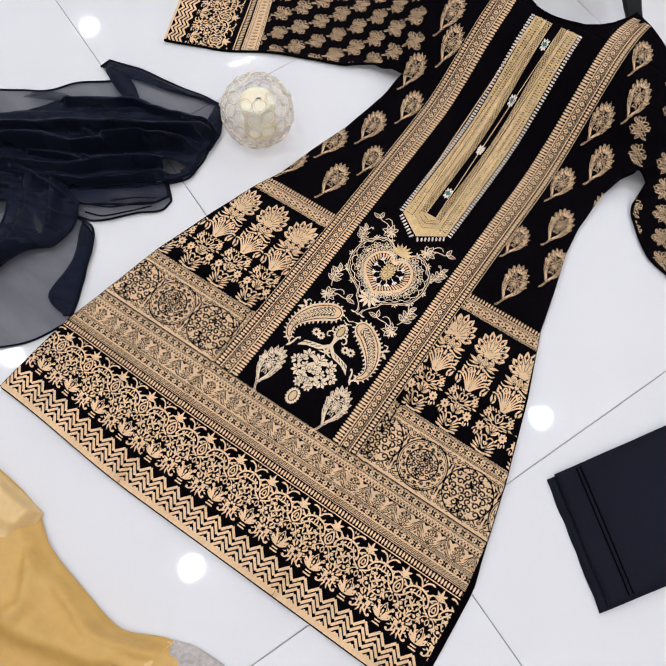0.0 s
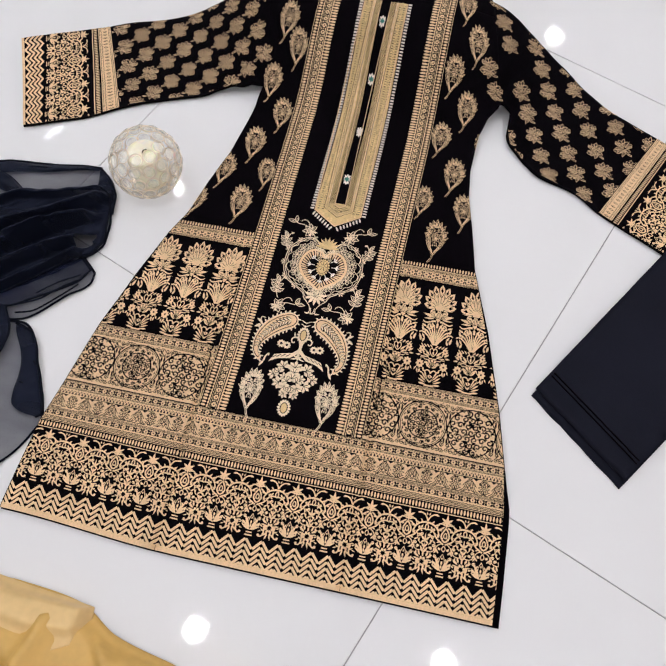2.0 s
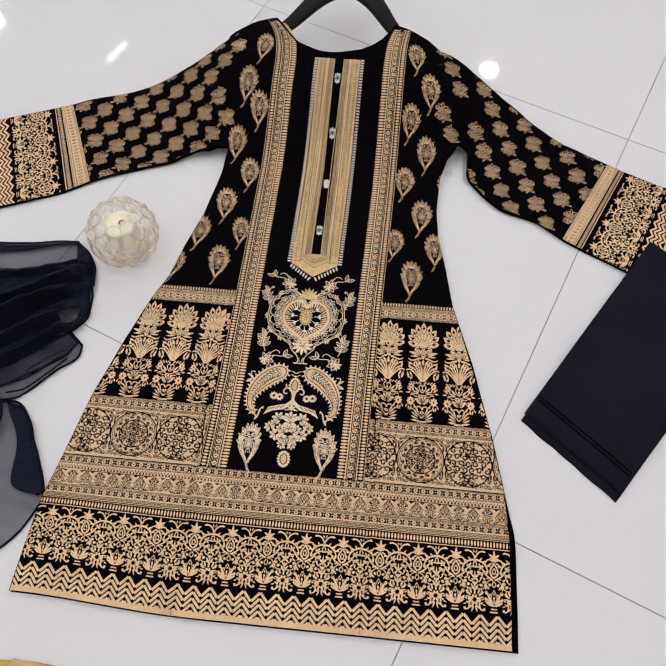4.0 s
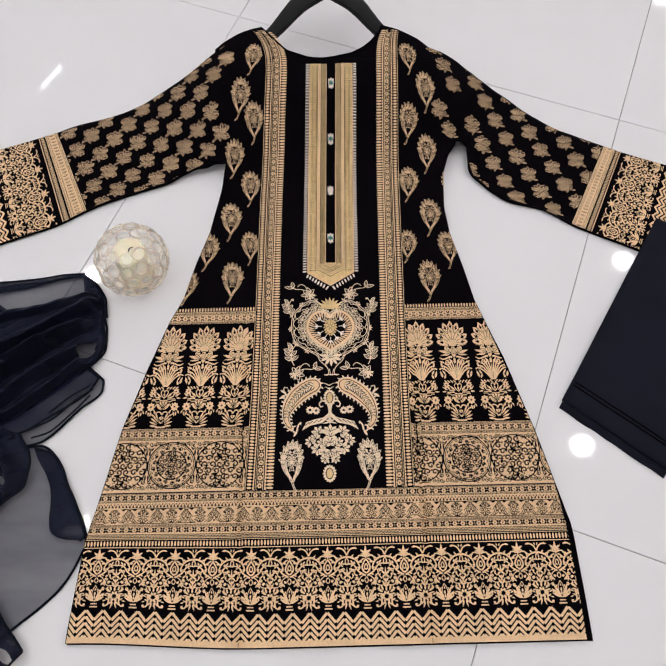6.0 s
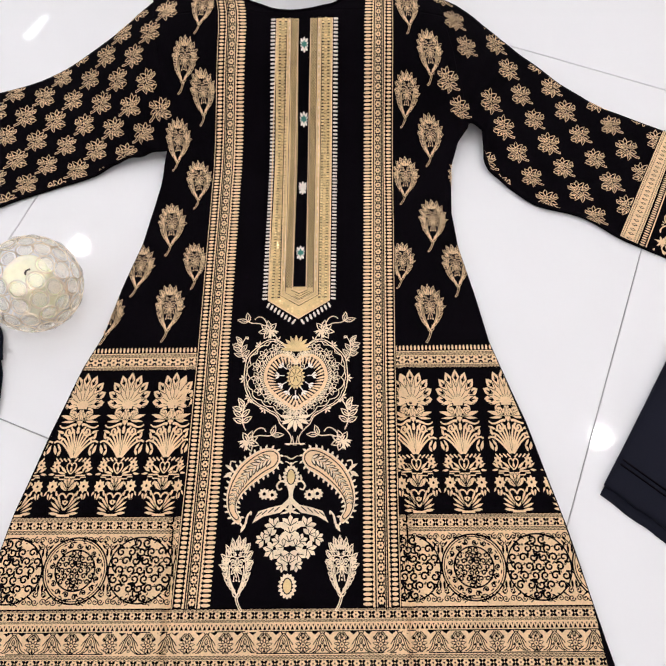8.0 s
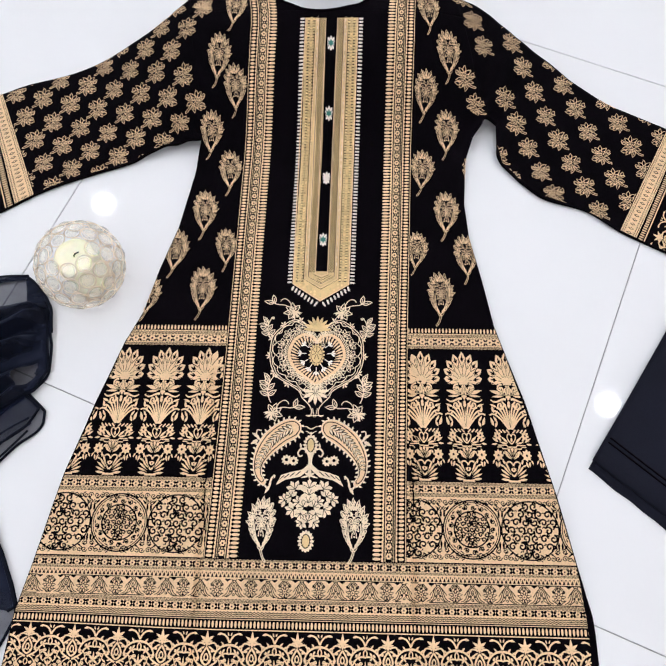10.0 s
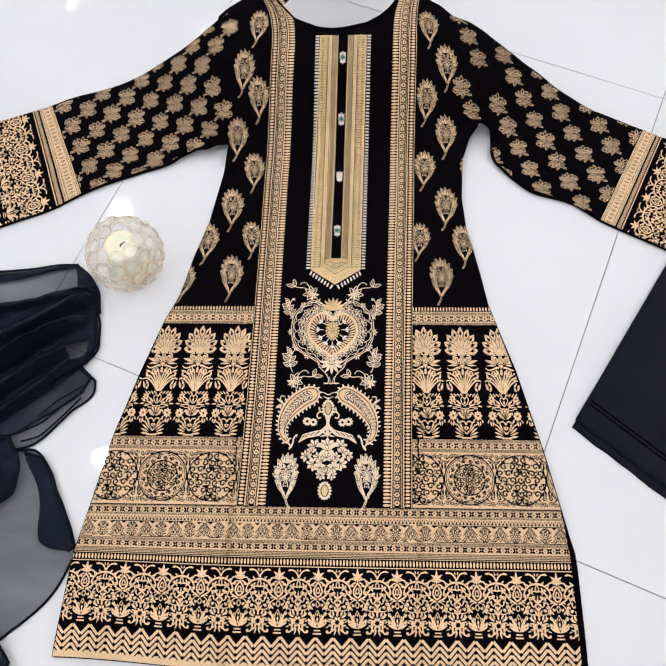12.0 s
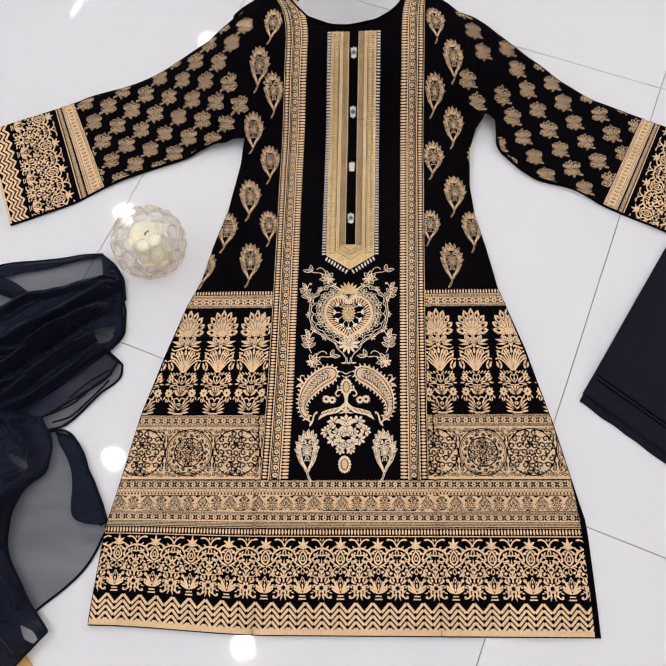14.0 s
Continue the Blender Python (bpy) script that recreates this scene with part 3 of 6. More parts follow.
    h += petal(0.20 + 1.25j, 20, 0.14, 0.06) + petal(0.27 + 1.17j, -5, 0.11, 0.05) + petal(0.10 + 1.22j, -60, 0.12, 0.05) + petal(0.12 + 1.29j, 50, 0.1, 0.05)
    h += line(bez(0.0 + 1.34j, 0.04 + 1.44j, 0.08 + 1.52j, 0.20 + 1.53j, 8), 0.05, 0.045) + petal(0.17 + 1.54j, -15, 0.12, 0.065) + petal(0.02 + 1.48j, 70, 0.09, 0.04) + line(bez(0.0 + 1.1j, 0.06 + 1.16j, 0.05 + 1.22j, 0.0 + 1.27j, 6), 0.035)
    h += curl(0.17 + 0.66j, 0.045, 180, 1.2, 0.024, -1, 10) + curl(0.09 + 0.98j, 0.05, 270, 1.2, 0.026, 1, 10) + curl(0.20 + 1.14j, 0.035, 90, 1.1, 0.022, 1, 9) + curl(0.10 + 0.28j, 0.04, 300, 1.1, 0.024, 1, 9)
    h += petal(0.10 + 1.04j, 50, 0.11, 0.045) + petal(0.16 + 0.78j, 100, 0.11, 0.045) + petal(0.18 + 0.30j, 30, 0.11, 0.045) + petal(0.2 + 0.2j, -20, 0.1, 0.04)
    b = both(h) + petal(0.42j, 90, 0.16, 0.06) + petal(0.58j, 90, 0.2, 0.05) + petal(0.78j, 90, 0.26, 0.05)
    for k in range(8):
        e = complex(math.cos(radians(45 * k + 22)), math.sin(radians(45 * k + 22)))
        b += petal(0.30j + e * 0.045, 45 * k + 22, 0.095, 0.085, 3)
    return moved(a, 0, p), moved(b, p / 2, p)


def flower_chain(x0, x1, y, hgt, step, mat_polys):
    """A row of four-petalled flowers between diamonds."""
    n = max(1, round((x1 - x0) / step))
    for k in range(n):
        c = complex(x0 + (k + 0.5) * (x1 - x0) / n, y)
        for a in range(0, 360, 60):
            d = complex(math.cos(radians(a)), math.sin(radians(a)))
            mat_polys.extend(petal(c + d * hgt * 0.10, a, hgt * 0.42, hgt * 0.38, 4))
        q = c + (x1 - x0) / n / 2
        mat_polys.append([q - hgt * 0.12, q - hgt * 0.14j, q + hgt * 0.12, q + hgt * 0.14j])
        for sy in (-0.46j, 0.46j):
            mat_polys.append([q + hgt * (sy - 0.12), q + hgt * sy * 0.5, q + hgt * (sy + 0.12)] if sy.imag > 0 else [q + hgt * (sy - 0.12), q + hgt * (sy + 0.12), q + hgt * sy * 0.5])


# ---------------------------------------------------------------- the tunic
kameez = tagged(new("kameez"), "black long tunic with gold print, lying flat on white tiles", "tunic")
LEFT = np.array([(-0.225, -0.3625), (-0.206, -0.362), (-0.071, -0.3525), (-0.015, -0.340), (0.102, -0.3155), (0.200, -0.286), (0.283, -0.2575), (0.328, -0.237), (0.392, -0.2215), (0.46, -0.200),
                 (0.548, -0.184), (0.614, -0.178), (0.69, -0.184), (0.76, -0.195), (0.80, -0.201), (0.839, -0.203), (0.852, -0.188), (0.87, -0.157), (0.879, -0.134), (0.884, -0.119)])
RIGHT = np.array([(-0.225, 0.3455), (-0.16, 0.345), (-0.074, 0.343), (-0.034, 0.343), (0.084, 0.3175), (0.206, 0.285), (0.313, 0.250), (0.38, 0.237), (0.45, 0.2215), (0.502, 0.2165), (0.579, 0.221),
                  (0.625, 0.235), (0.644, 0.251), (0.69, 0.242), (0.76, 0.227), (0.80, 0.218), (0.834, 0.210), (0.854, 0.186), (0.872, 0.151), (0.878, 0.135), (0.884, 0.121)])
NECK_L = np.array([(0.8005, 0.0), (0.801, -0.022), (0.821, -0.065), (0.845, -0.085), (0.869, -0.102), (0.884, -0.115)])
NECK_R = np.array([(0.8005, 0.0), (0.802, 0.019), (0.811, 0.059), (0.825, 0.080), (0.841, 0.096), (0.867, 0.113), (0.884, 0.119)])


def edge(table, y):
    return float(np.interp(y, table[:, 0], table[:, 1]))


def grid(y0, y1, left, right, step):
    rows = []
    ny, nx = max(2, round((y1 - y0) / step)), 0
    nx = max(3, round((right((y0 + y1) / 2) - left((y0 + y1) / 2)) / step))
    for i in range(ny + 1):
        y = y0 + (y1 - y0) * i / ny
        a, b = left(y), right(y)
        rows.append([on_cloth(complex(a + (b - a) * j / nx, y), 0) for j in range(nx + 1)])
    return rows


CLOTH_LEFT, CLOTH_RIGHT = (lambda y: edge(LEFT, y)), (lambda y: edge(RIGHT, y))
sheet("front_panel", grid(-0.2165, 0.8005, CLOTH_LEFT, CLOTH_RIGHT, 0.0020), 0.002, BLACK, kameez, "black cotton front panel")
sheet("shoulder", grid(0.8005, 0.884, CLOTH_LEFT, lambda y: edge(NECK_L, y), 0.004), 0.003, BLACK, kameez)
sheet("shoulder", grid(0.8005, 0.884, lambda y: edge(NECK_R, y), CLOTH_RIGHT, 0.004), 0.003, BLACK, kameez)
back = [[(x + (0.0085 * smooth01((-0.02 - y) / 0.05) if j > 8 else 0.001), y - 0.0012, max(0.0022, z - 0.0042)) for j, (x, y, z) in enumerate(r)]
        for r in grid(-0.2165, 0.80, CLOTH_LEFT, CLOTH_RIGHT, 0.02)]
sheet("back_panel", back, 0.0018, BLACK, kameez, "black cotton back panel showing at the side slit")
# bound neckline
pts = [(edge(NECK_L, y), y) for y in np.linspace(0.884, 0.8005, 24)] + [(edge(NECK_R, y), y) for y in np.linspace(0.8005, 0.884, 24)][1:]
v, f = tube([swell(x, y - 0.001, lie(x, y) + 0.0004) for x, y in along(pts, 60)], 0.0018, 8)
link_mesh("neck_binding", v, f, BLACK, kameez, "black neck binding", True)

S_KEYS_TOP = (0, 0.09, 0.21, 0.32, 0.43, 0.62, 0.68, 0.755, 0.91, 1)
SLEEVES = {
    -1: ([(-0.190, 0.842), (-0.247, 0.797), (-0.302, 0.766), (-0.345, 0.743), (-0.395, 0.721), (-0.47, 0.700), (-0.496, 0.688), (-0.532, 0.676), (-0.614, 0.647), (-0.656, 0.631)], S_KEYS_TOP,
         [(-0.162, 0.616), (-0.245, 0.594), (-0.281, 0.571), (-0.350, 0.545), (-0.421, 0.513), (-0.463, 0.488), (-0.545, 0.453), (-0.579, 0.440)], (0, 0.2, 0.34, 0.5, 0.68, 0.755, 0.91, 1)),
    1: ([(0.208, 0.836), (0.239, 0.829), (0.301, 0.787), (0.353, 0.747), (0.394, 0.709), (0.442, 0.674), (0.525, 0.634), (0.557, 0.619), (0.633, 0.589), (0.664, 0.575)], (0, 0.08, 0.22, 0.34, 0.45, 0.56, 0.68, 0.755, 0.91, 1),
        [(0.250, 0.646), (0.272, 0.637), (0.268, 0.590), (0.290, 0.554), (0.330, 0.516), (0.399, 0.491), (0.437, 0.463), (0.472, 0.444), (0.548, 0.404), (0.588, 0.388)], (0, 0.06, 0.18, 0.32, 0.45, 0.60, 0.68, 0.755, 0.91, 1)),
}


def sleeve_place(side):
    top, tk, bot, bk = SLEEVES[side]
    a, b = along(bot, 200, bk), along(top, 200, tk)
    def place(s, t):
        i = min(199.999, max(0, s * 200))
        k, w = int(i), i - int(i)
        p, q = a[k] * (1 - w) + a[k + 1] * w, b[k] * (1 - w) + b[k + 1] * w
        r = p * (1 - t) + q * t
        return complex(r[0], r[1])
    return place


PLACE = {s: sleeve_place(s) for s in (-1, 1)}
for side in (-1, 1):
    rows = [[on_cloth(PLACE[side](i / 110, j / 44), -0.0004) for i in range(111)] for j in range(45)]
    if side < 0:
        rows = [r[::-1] for r in rows]
    sheet("sleeve", rows, 0.004, BLACK, kameez, "black long sleeve printed with small gold flowers and a wide gold cuff")

# ---- upright gold strips from shoulder to border
STRIP = {-1: np.array([(-0.002, -0.125, -0.083), (0.152, -0.119, -0.078), (0.302, -0.116, -0.076), (0.542, -0.112, -0.072), (0.70, -0.107, -0.067), (0.775, -0.1035, -0.0635), (0.80, -0.1045, -0.0645), (0.82, -0.1075, -0.068), (0.84, -0.1125, -0.0745), (0.86, -0.121, -0.086), (0.879, -0.133, -0.102)]),
         1: np.array([(-0.002, 0.084, 0.1255), (0.152, 0.087, 0.128), (0.302, 0.0905, 0.1315), (0.542, 0.0975, 0.1385), (0.78, 0.1025, 0.1435), (0.81, 0.104, 0.1443), (0.835, 0.107, 0.1456), (0.856, 0.1125, 0.148), (0.876, 0.120, 0.151)])}


def strip_map(side):
    tb = STRIP[side]
    def place(z):
        a, b = np.interp(z.imag, tb[:, 0], tb[:, 1]), np.interp(z.imag, tb[:, 0], tb[:, 2])
        u = 1 - z.real if side > 0 else z.real
        return complex(a + (b - a) * u, z.imag)
    return place


def quads(x0, x1, y0, y1, nx, ny):
    o = []
    for i in range(nx):
        for j in range(ny):
            a, b = x0 + (x1 - x0) * i / nx, x0 + (x1 - x0) * (i + 1) / nx
            c, d = y0 + (y1 - y0) * j / ny, y0 + (y1 - y0) * (j + 1) / ny
            o.append([complex(a, c), complex(b, c), complex(b, d), complex(a, d)])
    return o


for side in (-1, 1):
    top = 0.874 if side < 0 else 0.871
    gold, dark, light = quads(0.255, 0.735, -0.001, top, 3, 220) + quads(0.0, 0.02, -0.001, top, 1, 200), quads(0.415, 0.605, -0.001, top, 1, 220), []
    step = 0.00515
    for k in range(int((top + 0.001) / step)):
        y = (k + 0.5) * step
        gold.append([complex(0.868 + 0.130 * math.cos(g), y + 0.00190 * math.sin(g)) for g in np.linspace(0, 2 * math.pi, 11)[:-1]])
        c = complex(0.140, y)
        gold += [[c + complex(0.088 * math.cos(g), 0.00195 * math.sin(g)) for g in np.linspace(0, 2 * math.pi, 9)[:-1]]]
        dark.append([complex(0.728, y + step / 2 - 0.0013), complex(0.745, y + step / 2), complex(0.728, y + step / 2 + 0.0013), complex(0.700, y + step / 2)])
        dark.append([complex(0.263, y + step / 2 - 0.0013), complex(0.290, y + step / 2), complex(0.263, y + step / 2 + 0.0013), complex(0.245, y + step / 2)])
        for q in (0.330, 0.385, 0.650):
            dark += line([complex(q - 0.018, y - step / 2), complex(q + 0.018, y), complex(q - 0.018, y + step / 2)], 0.0150)
            dark.append([complex(q + 0.004, y + step / 2 - 0.0006), complex(q + 0.022, y + step / 2), complex(q + 0.004, y + step / 2 + 0.0006), complex(q - 0.010, y + step / 2)])
    pitch = 0.0118
    for k in range(int((top + 0.001) / pitch)):
        c = complex(0.51, (k + 0.5) * pitch)
        for a in range(0, 360, 60):
            e = complex(math.cos(radians(a)) * 0.058, math.sin(radians(a)) * 0.0026)
            light.append([c + e + complex(0.036 * math.cos(g), 0.00155 * math.sin(g)) for g in np.linspace(0, 2 * math.pi, 8)[:-1]])
        for sx in (-0.075, 0.0, 0.075):
            q = c + complex(sx, pitch / 2)
            light.append([q - 0.028, q - 0.0014j, q + 0.028, q + 0.0014j])
    ornament("border_strip", gold, GOLD, kameez, 0.0007, strip_map(side), "gold printed border strip")
    ornament("border_strip_print", dark, BLACK, kameez, 0.0010, strip_map(side), "small black flower pattern")
    ornament("border_strip_floral_print", light, GOLD, kameez, 0.0013, strip_map(side), "row of small gold flowers")

# ---- rows across the skirt
def skirt(polys, y0, y1):
    """Cut to the side seams."""
    p = clipped(polys, complex(edge(LEFT, y1) + 0.0012, y1), complex(edge(LEFT, y0) + 0.0012, y0))
    return clipped(p, complex(edge(RIGHT, y0) - 0.0012, y0), complex(edge(RIGHT, y1) - 0.0012, y1))


def between(polys, side, y0, y1):
    """Cut to the field between an upright strip and the side seam."""
    tb = STRIP[side]
    if side < 0:
        q = [np.interp(y, tb[:, 0], tb[:, 1]) - 0.0008 for y in (y0, y1)]
        return clipped(skirt(polys, y0, y1), complex(q[0], y0), complex(q[1], y1))
    q = [np.interp(y, tb[:, 0], tb[:, 2]) + 0.0008 for y in (y0, y1)]
    return clipped(skirt(polys, y0, y1), complex(q[1], y1), complex(q[0], y0))


XL, XR = -0.37, 0.36
gold, dark = [], []
gold += quads(XL, XR, -0.0690, -0.0015, 420, 8)
def band(y0, y1, kind, g, d, xl=XL, xr=XR):
    h = y1 - y0
    if kind == "chain":
        n = int((xr - xl) / 0.0092)
        d += quads(xl, xr, y0 + h * 0.10, y1 - h * 0.10, int((xr - xl) / 0.0018), 1)
        q = []
        flower_chain(xl, xr, (y0 + y1) / 2, h * 0.86, 0.0116, q)
        return q
    if kind == "waves":
        n = int((xr - xl) / 0.0046)
        for r in (0.12, 0.50, 0.88):
            pts = [complex(xl + (xr - xl) * i / (2 * n), y0 + h * (r + (0.11 if i % 2 else -0.11))) for i in range(2 * n + 1)]
            d += line(pts, h * 0.20)
    if kind == "points":
        n = int((xr - xl) / 0.0050)
        for i in range(n):
            a = xl + (xr - xl) * i / n
            b = (xr - xl) / n
            d.append([complex(a + b * 0.15, y0 + h * 0.1), complex(a + b * 0.85, y0 + h * 0.1), complex(a + b * 0.5, y0 + h * 0.8)])
            d.append([complex(a + b * 0.8, y0 + h * 0.92), complex(a + b, y0 + h * 0.5), complex(a + b * 1.2, y0 + h * 0.92)])
    if kind == "scroll":
        p, w = 0.0416, h * 0.042
        a = []
        for k in range(-4, 5):
            g0 = radians(90 - 40 * k)
            a += open_petal(-0.10j * h + h * 0.10 * complex(math.cos(g0), math.sin(g0)), 90 - 40 * k, h * (0.22 if k % 2 else 0.28), h * 0.12, w * 0.8, 4, False)
        s = line(bez(0.02 * p + 0.46j * h, 0.06 * p + 0.3j * h, 0.14 * p + 0.22j * h, 0.10 * p + 0.08j * h, 8), w) + line(bez(0.05 * p + 0.46j * h, 0.12 * p + 0.34j * h, 0.18 * p + 0.2j * h, 0.13 * p + 0.1j * h, 8), w)
        s += curl(0.145 * p + 0.18j * h, h * 0.09, 90, 1.1, w, -1, 8) + line(bez(0.02 * p - 0.46j * h, 0.10 * p - 0.36j * h, 0.14 * p - 0.3j * h, 0.2 * p - 0.24j * h, 6), w)
        a += both(s) + open_petal(0.18j * h, 90, h * 0.24, h * 0.15, w) + oval(-0.10j * h, h * 0.045, n=6) + petal(-0.30j * h, -90, h * 0.17, h * 0.09, 3)
        s = line(bez(0.34 * p - 0.42j * h, 0.10 * p - 0.3j * h, 0.22 * p + 0.1j * h, 0.0 + 0.44j * h, 10), w) + line(bez(0.26 * p - 0.44j * h, 0.06 * p - 0.34j * h, 0.16 * p + 0.08j * h, 0.0 + 0.34j * h, 10), w)
        s += curl(0.06 * p - 0.12j * h, h * 0.08, 0, 1.1, w, -1, 8) + line(bez(0.04 * p - 0.2j * h, 0.08 * p - 0.3j * h, 0.14 * p - 0.38j * h, 0.2 * p - 0.44j * h, 6), w) + petal(0.02 * p + 0.36j * h, 50, h * 0.18, h * 0.06, 3)
        s += line(bez(0.02 * p + 0.42j * h, 0.12 * p + 0.2j * h, 0.2 * p + 0.05j * h, 0.24 * p - 0.1j * h, 7), w) + [[0.09 * p + 0.49j * h, 0.20 * p + 0.34j * h, 0.29 * p + 0.49j * h]]
        b = both(s) + ring(-0.32j * h, h * 0.055, w, 8) + open_petal(-0.08j * h, 90, h * 0.28, h * 0.14, w)
        for i in range(int((xr - xl) / p) + 1):
            c = complex(xl + (i + 0.35) * p, y0 + h * 0.5)
            d += [[c + z for z in q] for q in a] + [[c + p / 2 + z for z in q] for q in b]
        d += line([complex(xl, y0), complex(xr, y0)], h * 0.05) + line([complex(xl, y1), complex(xr, y1)], h * 0.05)
    return []


light = []
light += band(-0.0125, -0.0035, "chain", gold, dark)
band(-0.0035, -0.0005, "waves", gold, dark)
band(-0.0150, -0.0125, "waves", gold, dark)
band(-0.0235, -0.0165, "points", gold, dark)
band(-0.0470, -0.0245, "scroll", gold, dark)
light += band(-0.0610, -0.0520, "chain", gold, dark)
band(-0.0520, -0.0482, "waves", gold, dark)
band(-0.0680, -0.0625, "waves", gold, dark)
ornament("border_band", skirt(gold, -0.069, 0.0), GOLD, kameez, 0.0007, label="gold printed bands above the hem")
ornament("border_band_print", skirt(dark, -0.069, 0.0), BLACK, kameez, 0.0010)
ornament("border_floral_print", skirt(light, -0.069, 0.0), GOLD, kameez, 0.0013)
ticks = quads(XL, XR, -0.0712, -0.0704, 180, 1) + quads(XL, XR, -0.0835, -0.0822, 180, 1)
for i in range(int((XR - XL) / 0.0046)):
    c = complex(XL + 0.0046 * i, -0.0767)
    ticks.append([c + complex(0.0015 * math.cos(g), 0.0042 * math.sin(g)) for g in np.linspace(0, 2 * math.pi, 9)[:-1]])
ornament("tick_border", skirt(ticks, -0.083, -0.07), GOLD, kameez, label="row of gold upright ticks")
P = 0.0541
unit_a, unit_b = hem_unit(P)
for i in range(15):
    for u, lb in ((unit_a, "gold vase plant motif"), (unit_b, "gold canopied plant motif")):
        pp = [[z.real + complex(-0.3835 + P * i, -0.1700 + z.imag * 1.0) for z in p] for p in u]
        ornament("hem_motif", skirt(pp, -0.171, -0.083), GOLD, kameez, label=lb)
p = 0.0237
for r in range(5):
    y, zig = -0.1800 - 0.0082 * r, []
    for i in range(32):
        a = XL - 0.004 + p * i
        foot_l, top, foot_r = complex(a + 0.0005, y - 0.0062), complex(a + p / 2, y + 0.0062), complex(a + p - 0.0005, y - 0.0062)
        for e, g in ((foot_l, top - 0.0004), (top + 0.0004, foot_r)):
            zig += line([e + (g - e) * k / 6 for k in range(7)], 0.0037)
    zig = clipped(zig, complex(XL, -0.2092), complex(XR, -0.2092))
    ornament("zigzag_border", skirt(zig, -0.2135, -0.173), GOLD, kameez, label="gold zigzag row along the hem")
ornament("hem_edge", skirt(quads(XL, XR, -0.2160, -0.2085, 420, 1), -0.216, -0.209), GOLD, kameez, 0.0005, label="plain gold hem edge")
ornament("hem_stitching", skirt([q for i in range(120) for q in line([complex(XL + 0.0061 * i, -0.2102), complex(XL + 0.0061 * i + 0.004, -0.2102)], 0.0005)], -0.215, -0.205), ZARI, kameez, 0.0012, label="line of hem stitches")

# ---- side fields: tick band, plumes, roundels
for side in (-1, 1):
    xs = (-0.34, -0.10) if side < 0 else (0.10, 0.34)
    gold, dark, light = quads(*xs, 0.2785, 0.3005, 60, 3), [], []
    light += band(0.2825, 0.2945, "chain", gold, dark, *xs)
    band(0.2785, 0.2822, "waves", gold, dark, *xs)
    band(0.2948, 0.2990, "waves", gold, dark, *xs)
    for i in range(52):
        c = complex(xs[0] + 0.0047 * i, 0.3048)
        gold.append([c + complex(0.0014 * math.cos(g), 0.0036 * math.sin(g)) for g in np.linspace(0, 2 * math.pi, 9)[:-1]])
    ornament("hip_band", between(gold, side, 0.277, 0.309), GOLD, kameez, 0.0007, label="gold band with a row of ticks")
    ornament("hip_band_print", between(dark, side, 0.277, 0.309), BLACK, kameez, 0.0010)
    ornament("hip_band_floral_print", between(light, side, 0.277, 0.309), GOLD, kameez, 0.0013)
    pg, pd = plume()
    for x in ((-0.2585, -0.2035, -0.1485, -0.3125) if side < 0 else (0.1515, 0.2075, 0.2655, 0.322)):
        c = complex(x, 0.1005)
        put = lambda polys: [[c + complex(z.real * 0.0468 + z.imag * 0.0568 * (0.05 if side < 0 else -0.02), z.imag * 0.0568) for z in p] for p in polys]
        ob = ornament("plume_motif", between(put(pg), side, 0.10, 0.275), GOLD, kameez, 0.0007, label="gold column of palmettes")
        if ob:
            tagged(ornament("plume_veining", between(put(pd), side, 0.10, 0.275), BLACK, ob, 0.0010), kind="stuff")
    gold, dark, light = quads(*xs, 0.0, 0.0985, 140, 24), [], []
    light += band(0.0845, 0.0945, "chain", gold, dark, *xs)
    band(0.0945, 0.0980, "waves", gold, dark, *xs)
    band(0.0800, 0.0842, "waves", gold, dark, *xs)
    R = 0.0355
    ornament("roundel_band", between(gold, side, 0.0, 0.099), GOLD, kameez, 0.0007, label="gold band with scrolled roundels")
    for k in range(-1, 4):
        c = complex(-0.236 + 0.0725 * (k - 1) if side < 0 else 0.2085 + 0.0725 * (k - 1), 0.0405)
        ornament("roundel", between(moved(roundel(R, k % 2 == 1), c), side, 0.0, 0.099), BLACK, kameez, 0.0010, label="black scrollwork roundel")
        for sy in (-1, 1):
            for sx in (-1, 1):
                e = c + complex(0.03625 * sx, 0.0335 * sy)
                for q in range(5):
                    dark += curl(e - complex((0.0042 + 0.0062 * q) * sx, 0.0002 * sy), 0.0040, 90 * q, 1.2, 0.0012, sx * sy, 9)
                    dark += petal(e - complex((0.003 + 0.006 * q) * sx, (0.0048 - 0.001 * q) * sy), 90 + 60 * sx, 0.006, 0.0022, 3)
                dark += curl(e - complex(0.0036 * sx, 0.0085 * sy), 0.0036, 120, 1.1, 0.0012, -sx * sy, 9) + petal(e - complex(0.0022 * sx, 0.020 * sy), 90 * sy, 0.011, 0.0030, 3) + petal(e - complex(0.0038 * sx, 0.011 * sy), 90 + 40 * sx, 0.008, 0.0026, 3)
        dark += [[c + 0.03625 - 0.0016, c + 0.03625 - 0.005j, c + 0.03625 + 0.0016, c + 0.03625 + 0.005j]]
    tagged(ornament("roundel_band_print", between(dark, side, 0.0, 0.099), BLACK, kameez, 0.0010, label="black scrollwork between roundels"), kind="stuff")
    ornament("roundel_band_floral_print", between(light, side, 0.0, 0.099), GOLD, kameez, 0.0013)

